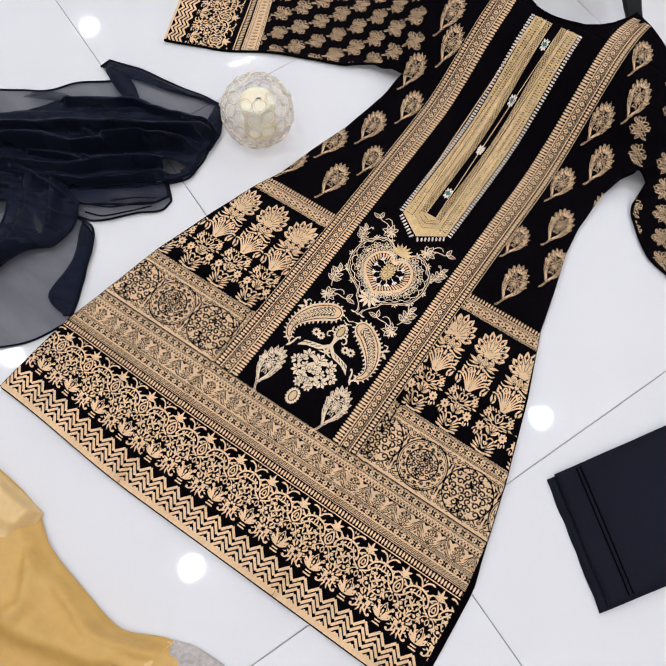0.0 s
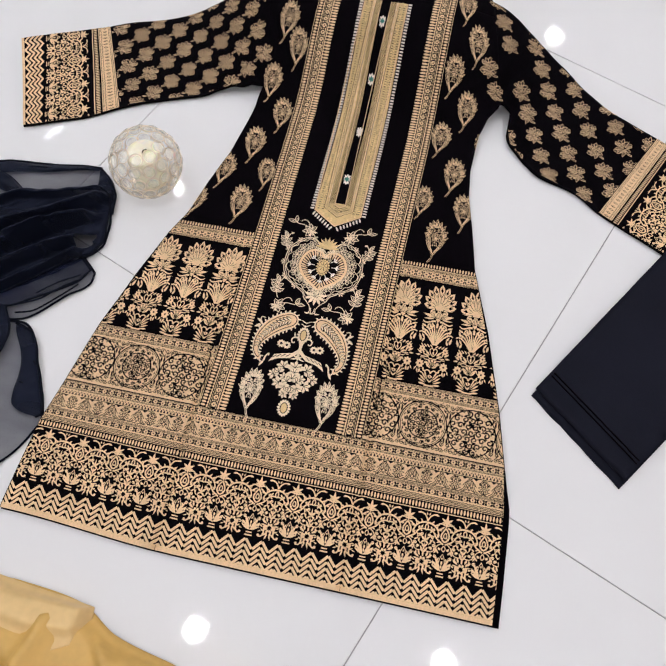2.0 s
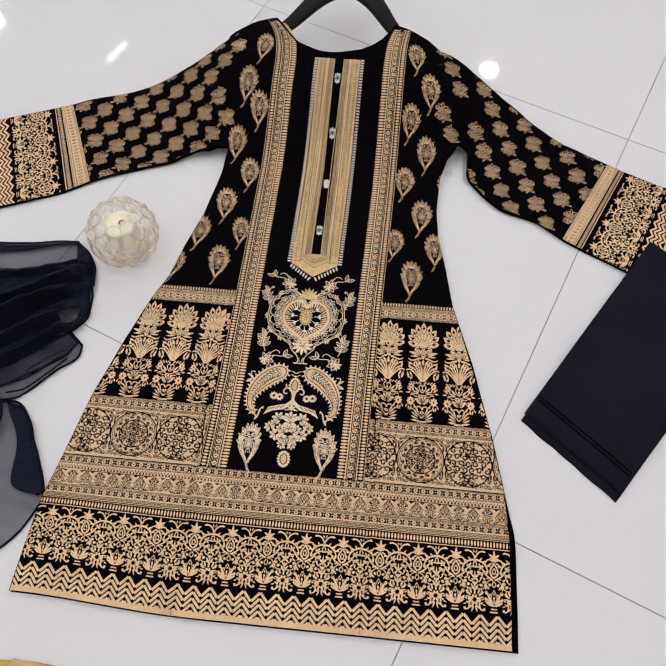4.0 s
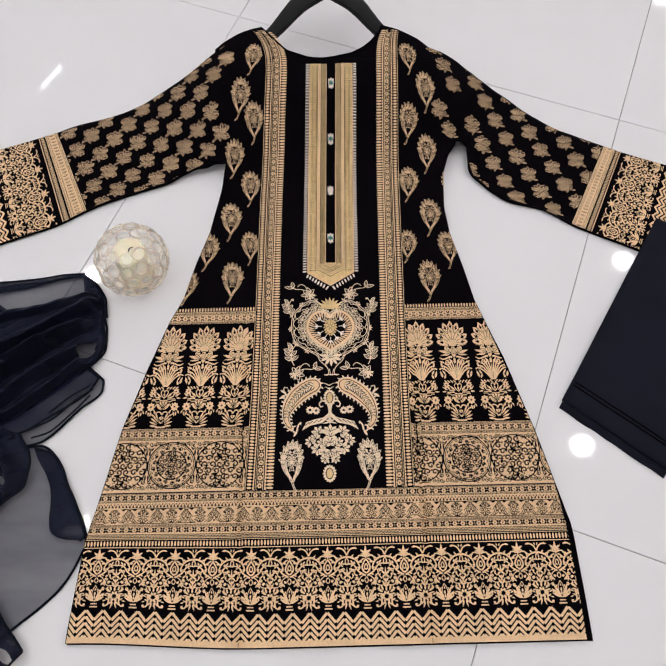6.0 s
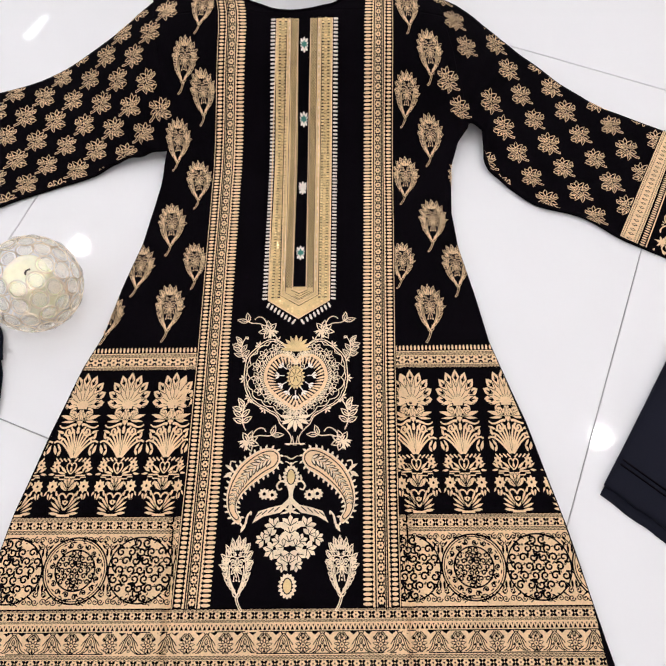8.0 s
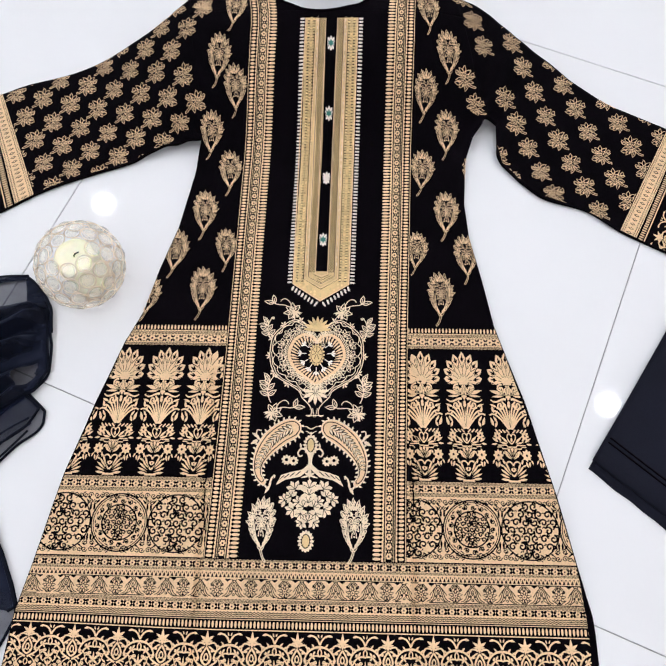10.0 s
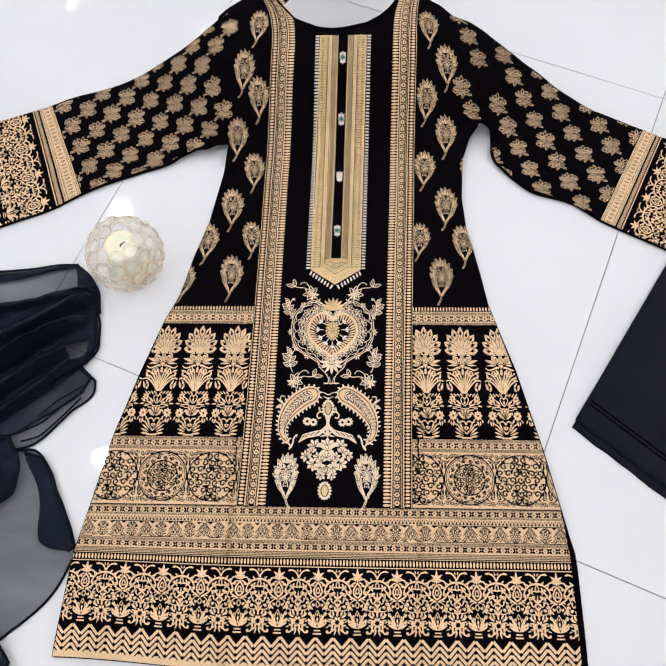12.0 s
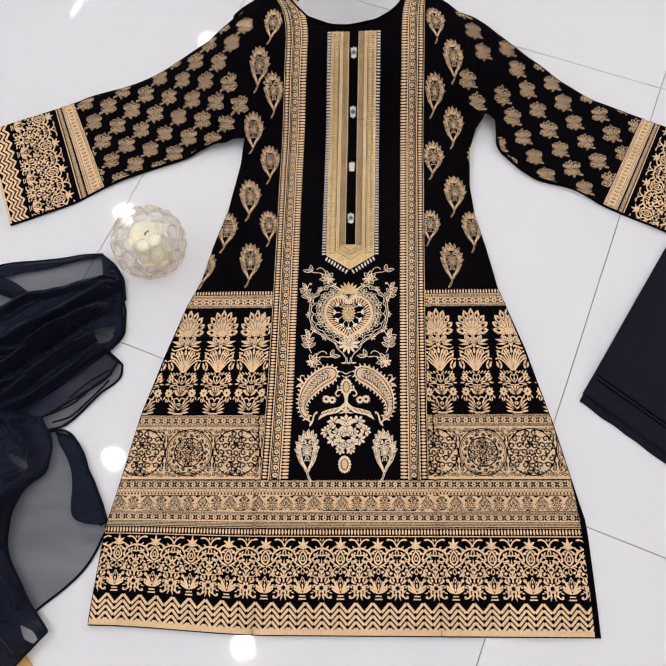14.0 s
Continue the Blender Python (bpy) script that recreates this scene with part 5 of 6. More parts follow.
PAISLEY = [(66, 808), (70, 850), (100, 878), (150, 882), (226, 846), (300, 780), (346, 690), (360, 600), (350, 530), (320, 476), (284, 452), (276, 470), (303, 522), (306, 560), (285, 606), (229, 668), (150, 728), (92, 766)]
SPINE = [(108, 826), (165, 806), (235, 750), (290, 676), (326, 600), (328, 535)]
pair = along(PAISLEY + PAISLEY[:1], 70)
for sx in (-1, 1):
    q = [low(sx * x, y) for x, y in pair[:-1]]
    ob = ornament("paisley", [q], GOLD, kameez, 0.0010, label="gold embroidered paisley")
    axis_pts = along(SPINE, 30)
    inset = []
    for x, y in pair[:-1]:
        n = min(axis_pts, key=lambda s: (s[0] - x) ** 2 + (s[1] - y) ** 2)
        inset.append(low(sx * (x + (n[0] - x) * 0.26), y + (n[1] - y) * 0.26))
    seams, leafs = line(inset + inset[:1], 0.0012), []
    for k in range(1, 29, 2):
        (x, y), (x2, y2) = axis_pts[k], axis_pts[k + 1]
        a = math.degrees(math.atan2(y2 - y, x2 - x))
        size = 0.0115 - 0.006 * k / 29
        for turn in (46, -46):
            g = a + turn
            g = g if sx > 0 else 180 - g
            seams += petal(low(sx * x, y), g, size, size * 0.46)
            leafs += petal(low(sx * x, y), g, size * 0.8, size * 0.24)
    ornament("paisley_seams", seams, BLACK, ob, 0.0013)
    ornament("paisley_leaf_stitching", leafs, PALE, ob, 0.0016)
    fr = []
    for i in range(0, 70, 2):
        z, d = q[i], q[(i + 1) % 70] - q[i - 1]
        d *= -1j if area(q) > 0 else 1j
        fr += petal(z, math.degrees(math.atan2(d.imag, d.real)) + 25 * sx, 0.0052, 0.0027) + line([z, q[i + 1], q[(i + 2) % 70]], 0.0013)
    ornament("paisley_fringe", fr, PALE, ob, 0.0014)
    vol = [[low(sx * x, y) for x, y in ((0, 650), (14, 590), (50, 556), (120, 540), (180, 520), (212, 455), (150, 492), (60, 512), (5, 560), (0, 600))]]
    vol += line([low(sx * x, y) for x, y in along([(2, 560), (8, 640), (30, 685), (62, 690), (80, 662), (66, 640), (50, 650)], 20)], 0.0036, 0.0018)
    vol += petal(low(sx * 60, 692), 100, 0.008, 0.003) + petal(low(sx * 30, 700), 60, 0.006, 0.003)
    ob = ornament("volute_leaf", vol, PALE, kameez, 0.0012, label="embroidered volute leaf")
    nick = []
    for x, y in ((60, 545), (95, 538), (130, 528), (160, 518)):
        nick += line([low(sx * x, y), low(sx * (x + 30), y - 26)], 0.0011)
    ornament("volute_veining", nick, BLACK, ob, 0.0015)
    dots = rosette(low(sx * 105, 612), 0.0068, 9) + rosette(low(sx * 150, 618), 0.0072, 9)
    ob = ornament("flower_pair", dots, PALE, kameez, 0.0012)
    ornament("flower_pair_centre", oval(low(sx * 105, 612), 0.0021, n=8) + oval(low(sx * 150, 618), 0.0022, n=8), BLACK, ob, 0.0015)
    hook = line([low(sx * x, y) for x, y in along([(250, 452), (238, 500), (220, 520), (222, 500)], 12)], 0.0030, 0.0014) + petal(low(sx * 248, 455), -60 if sx > 0 else 240, 0.012, 0.004)
    hook += line([low(sx * x, y) for x, y in along([(305, 730), (345, 760), (345, 810), (318, 805)], 12)], 0.0016) + petal(low(sx * 335, 745), -30 if sx > 0 else 210, 0.012, 0.005) + petal(low(sx * 330, 760), 30 if sx > 0 else 150, 0.012, 0.004)
    tagged(ornament("hooked_leaf", hook, PALE, kameez, 0.0012), kind="stuff")


def fringed_oval(cx, cy, rx, ry, name):
    g, d = [], []
    for k in range(16):
        a = 22.5 * k
        g += petal(low(cx + rx * 0.7 * math.cos(radians(a)), cy + ry * 0.7 * math.sin(radians(a))), a, 0.0056, 0.0042)
    ob = ornament(name, g, PALE, kameez, 0.0012, label="fringed embroidered drop")
    ornament("drop_core", [[low(cx + rx * 0.62 * math.cos(t), cy + ry * 0.66 * math.sin(t)) for t in np.linspace(0, 2 * math.pi, 15)[:-1]]], ZARI, ob, 0.0016)
    ornament("drop_seam", ring(low(cx, cy), rx * 0.000205 * 0.68, 0.0009, 16, ry * 0.000203 * 0.72), BLACK, ob, 0.0018)


fringed_oval(0, 715, 34, 62, "upper_drop")
fringed_oval(-12, 118, 36, 58, "lower_drop")
stem = line([low(0, 800), low(0, 640)], 0.0020) + moved(both(line(bez(0.0j, 0.5 + 0.1j, 0.6 + 0.5j, 1.0 + 0.4j), 0.2, 0.1)), low(0, 790), 0.0075) + moved(both(line(bez(0.0j, 0.5 + 0.1j, 0.6 + 0.5j, 1.0 + 0.4j), 0.2, 0.1)), low(0, 820), 0.0085)
stem += moved(both(petal(0, 30, 1, 0.35) + petal(0, -15, 1.4, 0.3)), low(-2, 520), 0.0085) + petal(low(-2, 500), 90, 0.016, 0.005)
ornament("centre_stem", stem, PALE, kameez, 0.0012)
veil = []
for x, y, r, a in ((0, 440, 52, 90), (-88, 432, 50, 120), (88, 436, 50, 60), (-148, 362, 40, 150), (142, 370, 40, 30), (-5, 350, 48, 90), (-95, 308, 48, 215), (92, 314, 48, -35), (-48, 285, 42, 250), (42, 287, 42, -70), (-6, 236, 52, 90), (-60, 352, 40, 160), (52, 354, 40, 20), (-40, 230, 36, 215), (30, 232, 36, -35), (0, 398, 44, 90), (-34, 325, 40, 130), (30, 328, 40, 50), (-4, 292, 44, 270), (-110, 385, 40, 140), (105, 390, 40, 40)):
    ob = ornament("posy_flower", moved(fan(0, 1, 5, 190, 0.52, 0.0), low(x, y), r * 0.00024, a - 90), PALE, kameez, 0.0012, label="embroidered posy flower")
    ornament("posy_petal_seam", [p for k in (-60, -20, 20, 60) for p in line([low(x, y), low(x, y) + r * 0.00017 * complex(math.cos(radians(a + k)), math.sin(radians(a + k)))], 0.0008)], BLACK, ob, 0.0015)
pale_sprig = buta(0.0165)
for x in (-278, 272):
    ornament("sprig_motif", moved(pale_sprig, low(x + (6 if x < 0 else -6), -6), 0.0800, 0, x < 0), PALE, kameez, 0.0012, label="embroidered pale gold sprig")


# ---------------------------------------------------------------- hanger
hanger = tagged(new("clothes_hanger"), "black wide-shouldered clothes hanger inside the tunic", "hanger")
for side in (-1, 1):
    mid = along([(0.0145, 1.030), (0.014 + side * 0.052, 0.980), (0.012 + side * 0.105, 0.902), (0.010 + side * 0.165, 0.845)], 24)
    v, f = [], []
    for i, (x, y) in enumerate(mid):
        d = mid[min(24, i + 1)] - mid[max(0, i - 1)]
        n = Vector((-d[1], d[0], 0)).normalized()
        w = 0.0245 - 0.0120 * smooth01(i / 20)
        zc = 0.050 + 0.004 * math.sin(i / 24 * 3.14) - 0.012 * (i / 24) ** 2
        for k in range(12):
            g = 2 * math.pi * k / 12
            cx, cz = math.copysign(abs(math.cos(g)) ** 0.6, math.cos(g)), math.copysign(abs(math.sin(g)) ** 0.6, math.sin(g))
            v.append(swell(x + n.x * w * cx, y + n.y * w * cx, zc + 0.007 * cz))
    for i in range(24):
        for k in range(12):
            f.append((i * 12 + k, i * 12 + (k + 1) % 12, (i + 1) * 12 + (k + 1) % 12, (i + 1) * 12 + k))
    f += [tuple(range(12))[::-1], tuple(24 * 12 + k for k in range(12))]
    link_mesh("arm", v, f, HANGER, hanger, "black curved hanger arm", True)
v, f = tube([swell(0.014, 1.02, 0.05), swell(0.014, 1.075, 0.045)] + [swell(0.014 - 0.022 + 0.022 * math.cos(a), 1.087 + 0.024 * math.sin(a), 0.04 - 0.008 * a) for a in np.linspace(0, 3.6, 14)], 0.0021, 8)
link_mesh("hook", v, f, STEEL, hanger, "chrome hook", True)

# ---------------------------------------------------------------- folded trousers
trousers = tagged(new("folded_trousers"), "black plain trousers folded flat with double-stitched hem on the tiles", "trousers")
TA, TB = Vector((0.367, 0.131, 0)), Vector((0.505, 0.015, 0))
TU = (TB - TA).normalized()
TV = Vector((0.548, 0.836, 0))


def trouser_layer(name, lift, grow, dx, dy, label=""):
    rows = []
    wide = (TB - TA).length
    for j in range(61):
        q = j / 60
        row = []
        for i in range(41):
            p = i / 40
            flare = 1 + 0.10 * q
            a = TA + TV * (0.405 * q) + TU * (p * wide * flare)
            a += TU * dx + TV * dy
            z = lift + 0.0022 * noise.noise((a.x * 7, a.y * 7, lift * 90)) + 0.0011 * noise.noise((a.x * 19, a.y * 15, 3))
            e = min(i, 40 - i, j * 1.2) / 3
            z -= 0.0035 * max(0, 1 - e) ** 2
            z -= 0.0030 * (math.exp(-(((q * 0.405 - 0.030) / 0.0016) ** 2)) + 0.7 * math.exp(-(((q * 0.405 - 0.036) / 0.0016) ** 2)))
            wob = 0.0012 * noise.noise((p * 6, q * 9, lift * 50))
            row.append((a.x + wob, a.y + wob, z))
        rows.append(row)
    return sheet(name, rows, 0.0045, NAVY, trousers, label)


trouser_layer("lower_leg", 0.0068, 0, 0.002, -0.011, "folded under leg")
trouser_layer("upper_leg", 0.0140, 0, 0, 0, "upper leg with stitched hem")
for d in (0.0300, 0.0362):
    for i in range(2):
        pts = [TA + TV * d + TU * ((TB - TA).length * k / 40 * 1.006) for k in range(41)]
    v, f = tube([(p.x, p.y, 0.0146 + 0.0022 * noise.noise((p.x * 7, p.y * 7, 1.26)) + 0.0011 * noise.noise((p.x * 19, p.y * 15, 3))) for p in pts[1:-1]], 0.0011, 6)
    link_mesh("stitch_line", v, f, BLACK, trousers, "line of hem stitching")

# ---------------------------------------------------------------- chiffon scarf
scarf = tagged(new("chiffon_scarf"), "sheer navy chiffon scarf crumpled in soft folds on the tiles", "scarf")


def ridge_height(x, y, ridges):
    """Soft folds along lines: the sum of rounded backs, steeper on one side."""
    z = 0.0
    for pts, w, h in ridges:
        best, sgn = 9.0, 1
        for (ax, ay), (bx, by) in zip(pts, pts[1:]):
            dx, dy = bx - ax, by - ay
            k = max(0.0, min(1.0, ((x - ax) * dx + (y - ay) * dy) / (dx * dx + dy * dy)))
            ex, ey = x - ax - dx * k, y - ay - dy * k
            d = math.hypot(ex, ey)
            if d < best:
                best, sgn = d, (1 if dx * ey - dy * ex > 0 else -1)
        ww = w * (1.5 if sgn > 0 else 0.6)
        z += h * math.exp(-((best / ww) ** 2))
    return z


def drape(name, top, bottom, ns, nt, lift, seed, label="", cloth=None, ridges=(), gaps=(), wrinkle=0.002, hem=(False, False, False, False)):
    """Loose cloth between two lines with folds along ridges and slits where a fold stands open."""
    a, b = along(top, ns), along(bottom, ns)
    rows = []
    for j in range(nt + 1):
        t = j / nt
        row = []
        for i in range(ns + 1):
            s = i / ns
            p = a[i] * (1 - t) + b[i] * t
            x, y = float(p[0]), float(p[1])
            x += 0.0022 * noise.noise((x * 30, y * 30, seed)) + 0.004 * noise.noise((x * 8, y * 8, seed + 5))
            y += 0.0022 * noise.noise((x * 30, y * 30, seed + 2)) + 0.004 * noise.noise((x * 8, y * 8, seed + 7))
            w = smooth01(min(i, ns - i, j * 1.3, (nt - j) * 1.3) / 5)
            z = lift + w * ridge_height(x, y, ridges)
            if cloth:
                z += wrinkle * w * (0.4 + 1.3 * noise.noise(((0.83 * x + 0.55 * y) * 9, (0.83 * y - 0.55 * x) * 42, seed + 1)) + 0.7 * noise.noise(((0.83 * x + 0.55 * y) * 20, (0.83 * y - 0.55 * x) * 85, seed + 3)))
            z += wrinkle * w * (0.5 + noise.noise((x * 16 + y * 9, y * 22 - x * 12, seed)) + 0.5 * noise.noise((x * 45 + y * 20, y * 60 - x * 34, seed + 4)))
            row.append((x, y, max(0.0016, z)))
        rows.append(row)
    nc = ns + 1
    verts = [q for r in rows for q in r]
    faces = []
    for i in range(nt):
        for j in range(ns):
            x, y, z = rows[i][j]
            cut = False
            for (ax, ay), (bx, by), wide in gaps:
                L = math.hypot(bx - ax, by - ay)
                k = ((x - ax) * (bx - ax) + (y - ay) * (by - ay)) / L / L
                d = ((x - ax) * (by - ay) - (y - ay) * (bx - ax)) / L
                cut = cut or (0 < k < 1 and abs(d) < wide * math.sin(math.pi * k))
            if not cut:
                faces.append((i * nc + j, (i + 1) * nc + j, (i + 1) * nc + j + 1, i * nc + j + 1))
    ob = link_mesh(name, verts, faces, cloth or CHIFFON, scarf, label, True)
    rims = (rows[0], rows[-1], [r[-1] for r in rows], [r[0] for r in rows])
    for ok, rim in zip(hem, rims):
        if ok:
            v, f = tube([(x, y, z + 0.0004) for x, y, z in rim], 0.0019, 6)
            link_mesh("rolled_hem", v, f, HEMCLOTH, ob, "dark rolled hem", True)
    return ob


ALL_BUT_LEFT = (True, True, True, False)
drape("upper_sheet", [(-1.02, 0.14), (-0.80, 0.17), (-0.67, 0.250), (-0.644, 0.285), (-0.602, 0.317), (-0.566, 0.352), (-0.466, 0.369), (-0.409, 0.378), (-0.374, 0.338)],
      [(-1.02, -0.05), (-0.80, 0.02), (-0.62, 0.10), (-0.50, 0.12), (-0.445, 0.155), (-0.385, 0.205), (-0.359, 0.235), (-0.360, 0.278)], 120, 70, 0.003, 1, "sheer upper fold", None,
      [([(-0.70, 0.20), (-0.63, 0.235), (-0.57, 0.226)], 0.006, 0.006), ([(-0.56, 0.345), (-0.50, 0.33), (-0.42, 0.345)], 0.008, 0.004)], (), 0.0022, ALL_BUT_LEFT)
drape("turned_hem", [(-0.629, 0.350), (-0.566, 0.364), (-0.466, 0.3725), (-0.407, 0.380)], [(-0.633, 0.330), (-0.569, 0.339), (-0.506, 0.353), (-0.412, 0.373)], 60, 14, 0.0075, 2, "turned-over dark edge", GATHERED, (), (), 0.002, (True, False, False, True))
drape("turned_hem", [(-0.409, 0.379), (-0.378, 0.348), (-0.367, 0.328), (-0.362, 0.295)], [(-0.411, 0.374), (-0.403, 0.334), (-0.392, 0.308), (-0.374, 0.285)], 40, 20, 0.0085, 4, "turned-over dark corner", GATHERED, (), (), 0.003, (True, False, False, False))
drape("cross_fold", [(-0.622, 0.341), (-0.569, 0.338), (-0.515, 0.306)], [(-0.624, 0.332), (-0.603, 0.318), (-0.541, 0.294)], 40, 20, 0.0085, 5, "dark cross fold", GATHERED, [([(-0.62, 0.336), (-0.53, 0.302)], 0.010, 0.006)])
drape("cross_fold", [(-0.69, 0.225), (-0.640, 0.250), (-0.57, 0.238), (-0.52, 0.245)], [(-0.70, 0.20), (-0.64, 0.228), (-0.58, 0.220), (-0.53, 0.228)], 50, 16, 0.0085, 6, "dark cross fold", None, [([(-0.69, 0.21), (-0.63, 0.24), (-0.53, 0.235)], 0.008, 0.006)])
BODY_RIDGES = [([(-0.80, 0.00), (-0.70, 0.08), (-0.588, 0.150), (-0.54, 0.165), (-0.472, 0.222), (-0.429, 0.254), (-0.395, 0.27)], 0.0092, 0.0361),
               ([(-0.80, -0.03), (-0.66, 0.06), (-0.53, 0.115), (-0.48, 0.168), (-0.43, 0.205), (-0.385, 0.225)], 0.0084, 0.0319),
               ([(-0.76, 0.06), (-0.65, 0.14), (-0.58, 0.195), (-0.50, 0.242), (-0.44, 0.275), (-0.39, 0.31)], 0.0107, 0.0298),
               ([(-0.62, 0.235), (-0.57, 0.262), (-0.52, 0.296), (-0.46, 0.306), (-0.39, 0.326)], 0.0076, 0.0170),
               ([(-0.68, 0.03), (-0.56, 0.085), (-0.49, 0.125), (-0.43, 0.170), (-0.39, 0.205)], 0.0061, 0.0213),
               ([(-0.55, 0.20), (-0.50, 0.205), (-0.45, 0.238)], 0.0046, 0.0128), ([(-0.60, 0.12), (-0.53, 0.15), (-0.50, 0.155)], 0.0046, 0.0149)]
BODY_GAPS = [((-0.480, 0.172), (-0.446, 0.211), 0.0042), ((-0.540, 0.229), (-0.492, 0.254), 0.0050), ((-0.391, 0.211), (-0.371, 0.248), 0.0085), ((-0.510, 0.108), (-0.478, 0.119), 0.0034)]


def crease(points, lift, radius):
    """A thin doubled fold of the cloth, lying on the layer below."""
    v, f = tube([(x, y, lift) for x, y in along(points, 24)], radius, 6)
    v = [(x, y, lift + (z - lift) * 0.5) for x, y, z in v]
    link_mesh("crease", v, f, HEMCLOTH, scarf, "", True)


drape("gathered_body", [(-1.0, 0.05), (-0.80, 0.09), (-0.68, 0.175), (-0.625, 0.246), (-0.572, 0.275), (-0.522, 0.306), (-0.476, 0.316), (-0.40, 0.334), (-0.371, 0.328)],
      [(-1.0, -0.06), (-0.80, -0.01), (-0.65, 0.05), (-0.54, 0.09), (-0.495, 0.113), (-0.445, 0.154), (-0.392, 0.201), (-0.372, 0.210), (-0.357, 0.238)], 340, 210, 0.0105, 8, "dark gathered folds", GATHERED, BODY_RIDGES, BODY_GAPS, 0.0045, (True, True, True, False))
drape("lower_tongue", [(-0.66, 0.06), (-0.55, 0.10), (-0.495, 0.125), (-0.445, 0.168), (-0.383, 0.208)], [(-0.64, 0.03), (-0.53, 0.072), (-0.471, 0.077), (-0.439, 0.085), (-0.387, 0.135), (-0.356, 0.166), (-0.357, 0.184)], 90, 40, 0.003, 9, "sheer tongue of the scarf", None,
      [([(-0.52, 0.095), (-0.45, 0.115), (-0.40, 0.155), (-0.37, 0.18)], 0.004, 0.006), ([(-0.50, 0.10), (-0.44, 0.13), (-0.39, 0.18)], 0.005, 0.007), ([(-0.48, 0.085), (-0.42, 0.115), (-0.375, 0.16)], 0.003, 0.004)], (), 0.002, ALL_BUT_LEFT)
drape("lower_tongue", [(-0.66, 0.06), (-0.55, 0.10), (-0.495, 0.127), (-0.445, 0.170), (-0.385, 0.207)], [(-0.62, 0.05), (-0.53, 0.088), (-0.47, 0.098), (-0.42, 0.128), (-0.372, 0.170), (-0.362, 0.188)], 70, 30, 0.0065, 10, "second layer of the tongue", None,
      [([(-0.50, 0.105), (-0.43, 0.135), (-0.385, 0.18)], 0.005, 0.006)], (), 0.002, (False, True, True, False))
drape("lower_lobe", [(-0.90, 0.02), (-0.75, 0.03), (-0.60, 0.05), (-0.533, 0.080), (-0.474, 0.075), (-0.430, 0.075), (-0.416, 0.063), (-0.383, 0.006), (-0.353, -0.061)],
      [(-0.90, -0.16), (-0.80, -0.22), (-0.70, -0.26), (-0.60, -0.28), (-0.52, -0.25), (-0.47, -0.21), (-0.437, -0.182), (-0.371, -0.120), (-0.352, -0.078)], 120, 90, 0.0028, 11, "sheer lower fold", None,
      [([(-0.50, -0.02), (-0.46, -0.06), (-0.42, -0.09)], 0.005, 0.004), ([(-0.52, 0.0), (-0.47, -0.03), (-0.43, -0.03)], 0.004, 0.004), ([(-0.62, -0.08), (-0.55, -0.14), (-0.47, -0.16)], 0.006, 0.005), ([(-0.66, -0.02), (-0.60, -0.09), (-0.56, -0.20)], 0.006, 0.006)], (), 0.0022, ALL_BUT_LEFT)
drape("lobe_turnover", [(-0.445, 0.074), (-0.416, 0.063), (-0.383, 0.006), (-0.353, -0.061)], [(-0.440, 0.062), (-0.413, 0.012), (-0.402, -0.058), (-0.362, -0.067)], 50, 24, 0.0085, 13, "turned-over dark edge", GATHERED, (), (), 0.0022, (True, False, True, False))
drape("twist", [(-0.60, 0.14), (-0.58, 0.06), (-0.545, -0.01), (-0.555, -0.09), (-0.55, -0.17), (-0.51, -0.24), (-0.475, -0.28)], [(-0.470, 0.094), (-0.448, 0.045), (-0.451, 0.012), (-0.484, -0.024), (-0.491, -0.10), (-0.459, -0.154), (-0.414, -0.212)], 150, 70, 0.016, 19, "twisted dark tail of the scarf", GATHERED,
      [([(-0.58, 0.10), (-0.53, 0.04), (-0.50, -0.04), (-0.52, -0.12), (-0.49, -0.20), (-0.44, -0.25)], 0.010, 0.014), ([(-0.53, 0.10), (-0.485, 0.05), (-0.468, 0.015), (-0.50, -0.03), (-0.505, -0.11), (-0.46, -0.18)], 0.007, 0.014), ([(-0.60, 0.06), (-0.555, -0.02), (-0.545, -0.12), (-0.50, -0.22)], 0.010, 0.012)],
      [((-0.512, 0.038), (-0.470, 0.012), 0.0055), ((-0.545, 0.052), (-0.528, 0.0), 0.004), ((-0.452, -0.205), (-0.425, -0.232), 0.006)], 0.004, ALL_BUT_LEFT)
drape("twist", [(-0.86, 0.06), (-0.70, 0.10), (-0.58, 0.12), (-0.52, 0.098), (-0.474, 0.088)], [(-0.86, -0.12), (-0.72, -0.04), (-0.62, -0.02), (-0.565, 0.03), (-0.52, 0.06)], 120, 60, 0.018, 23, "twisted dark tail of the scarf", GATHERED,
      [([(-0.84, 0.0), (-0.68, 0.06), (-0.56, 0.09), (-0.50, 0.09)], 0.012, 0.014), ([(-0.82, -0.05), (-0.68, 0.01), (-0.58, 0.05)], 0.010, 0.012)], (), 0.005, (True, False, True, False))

for points, lift, radius in (([(-0.431, 0.126), (-0.401, 0.153), (-0.371, 0.172)], 0.014, 0.0014),
                             ([(-0.457, 0.1), (-0.423, 0.117), (-0.393, 0.146), (-0.367, 0.165)], 0.014, 0.0016),
                             ([(-0.452, 0.087), (-0.427, 0.095), (-0.397, 0.124), (-0.37, 0.155)], 0.013, 0.0016)):
    crease(points, lift, radius)

# ---------------------------------------------------------------- mustard cloth
mustard = tagged(new("mustard_cloth"), "mustard silk garment with a pale border lying in soft folds", "cloth")


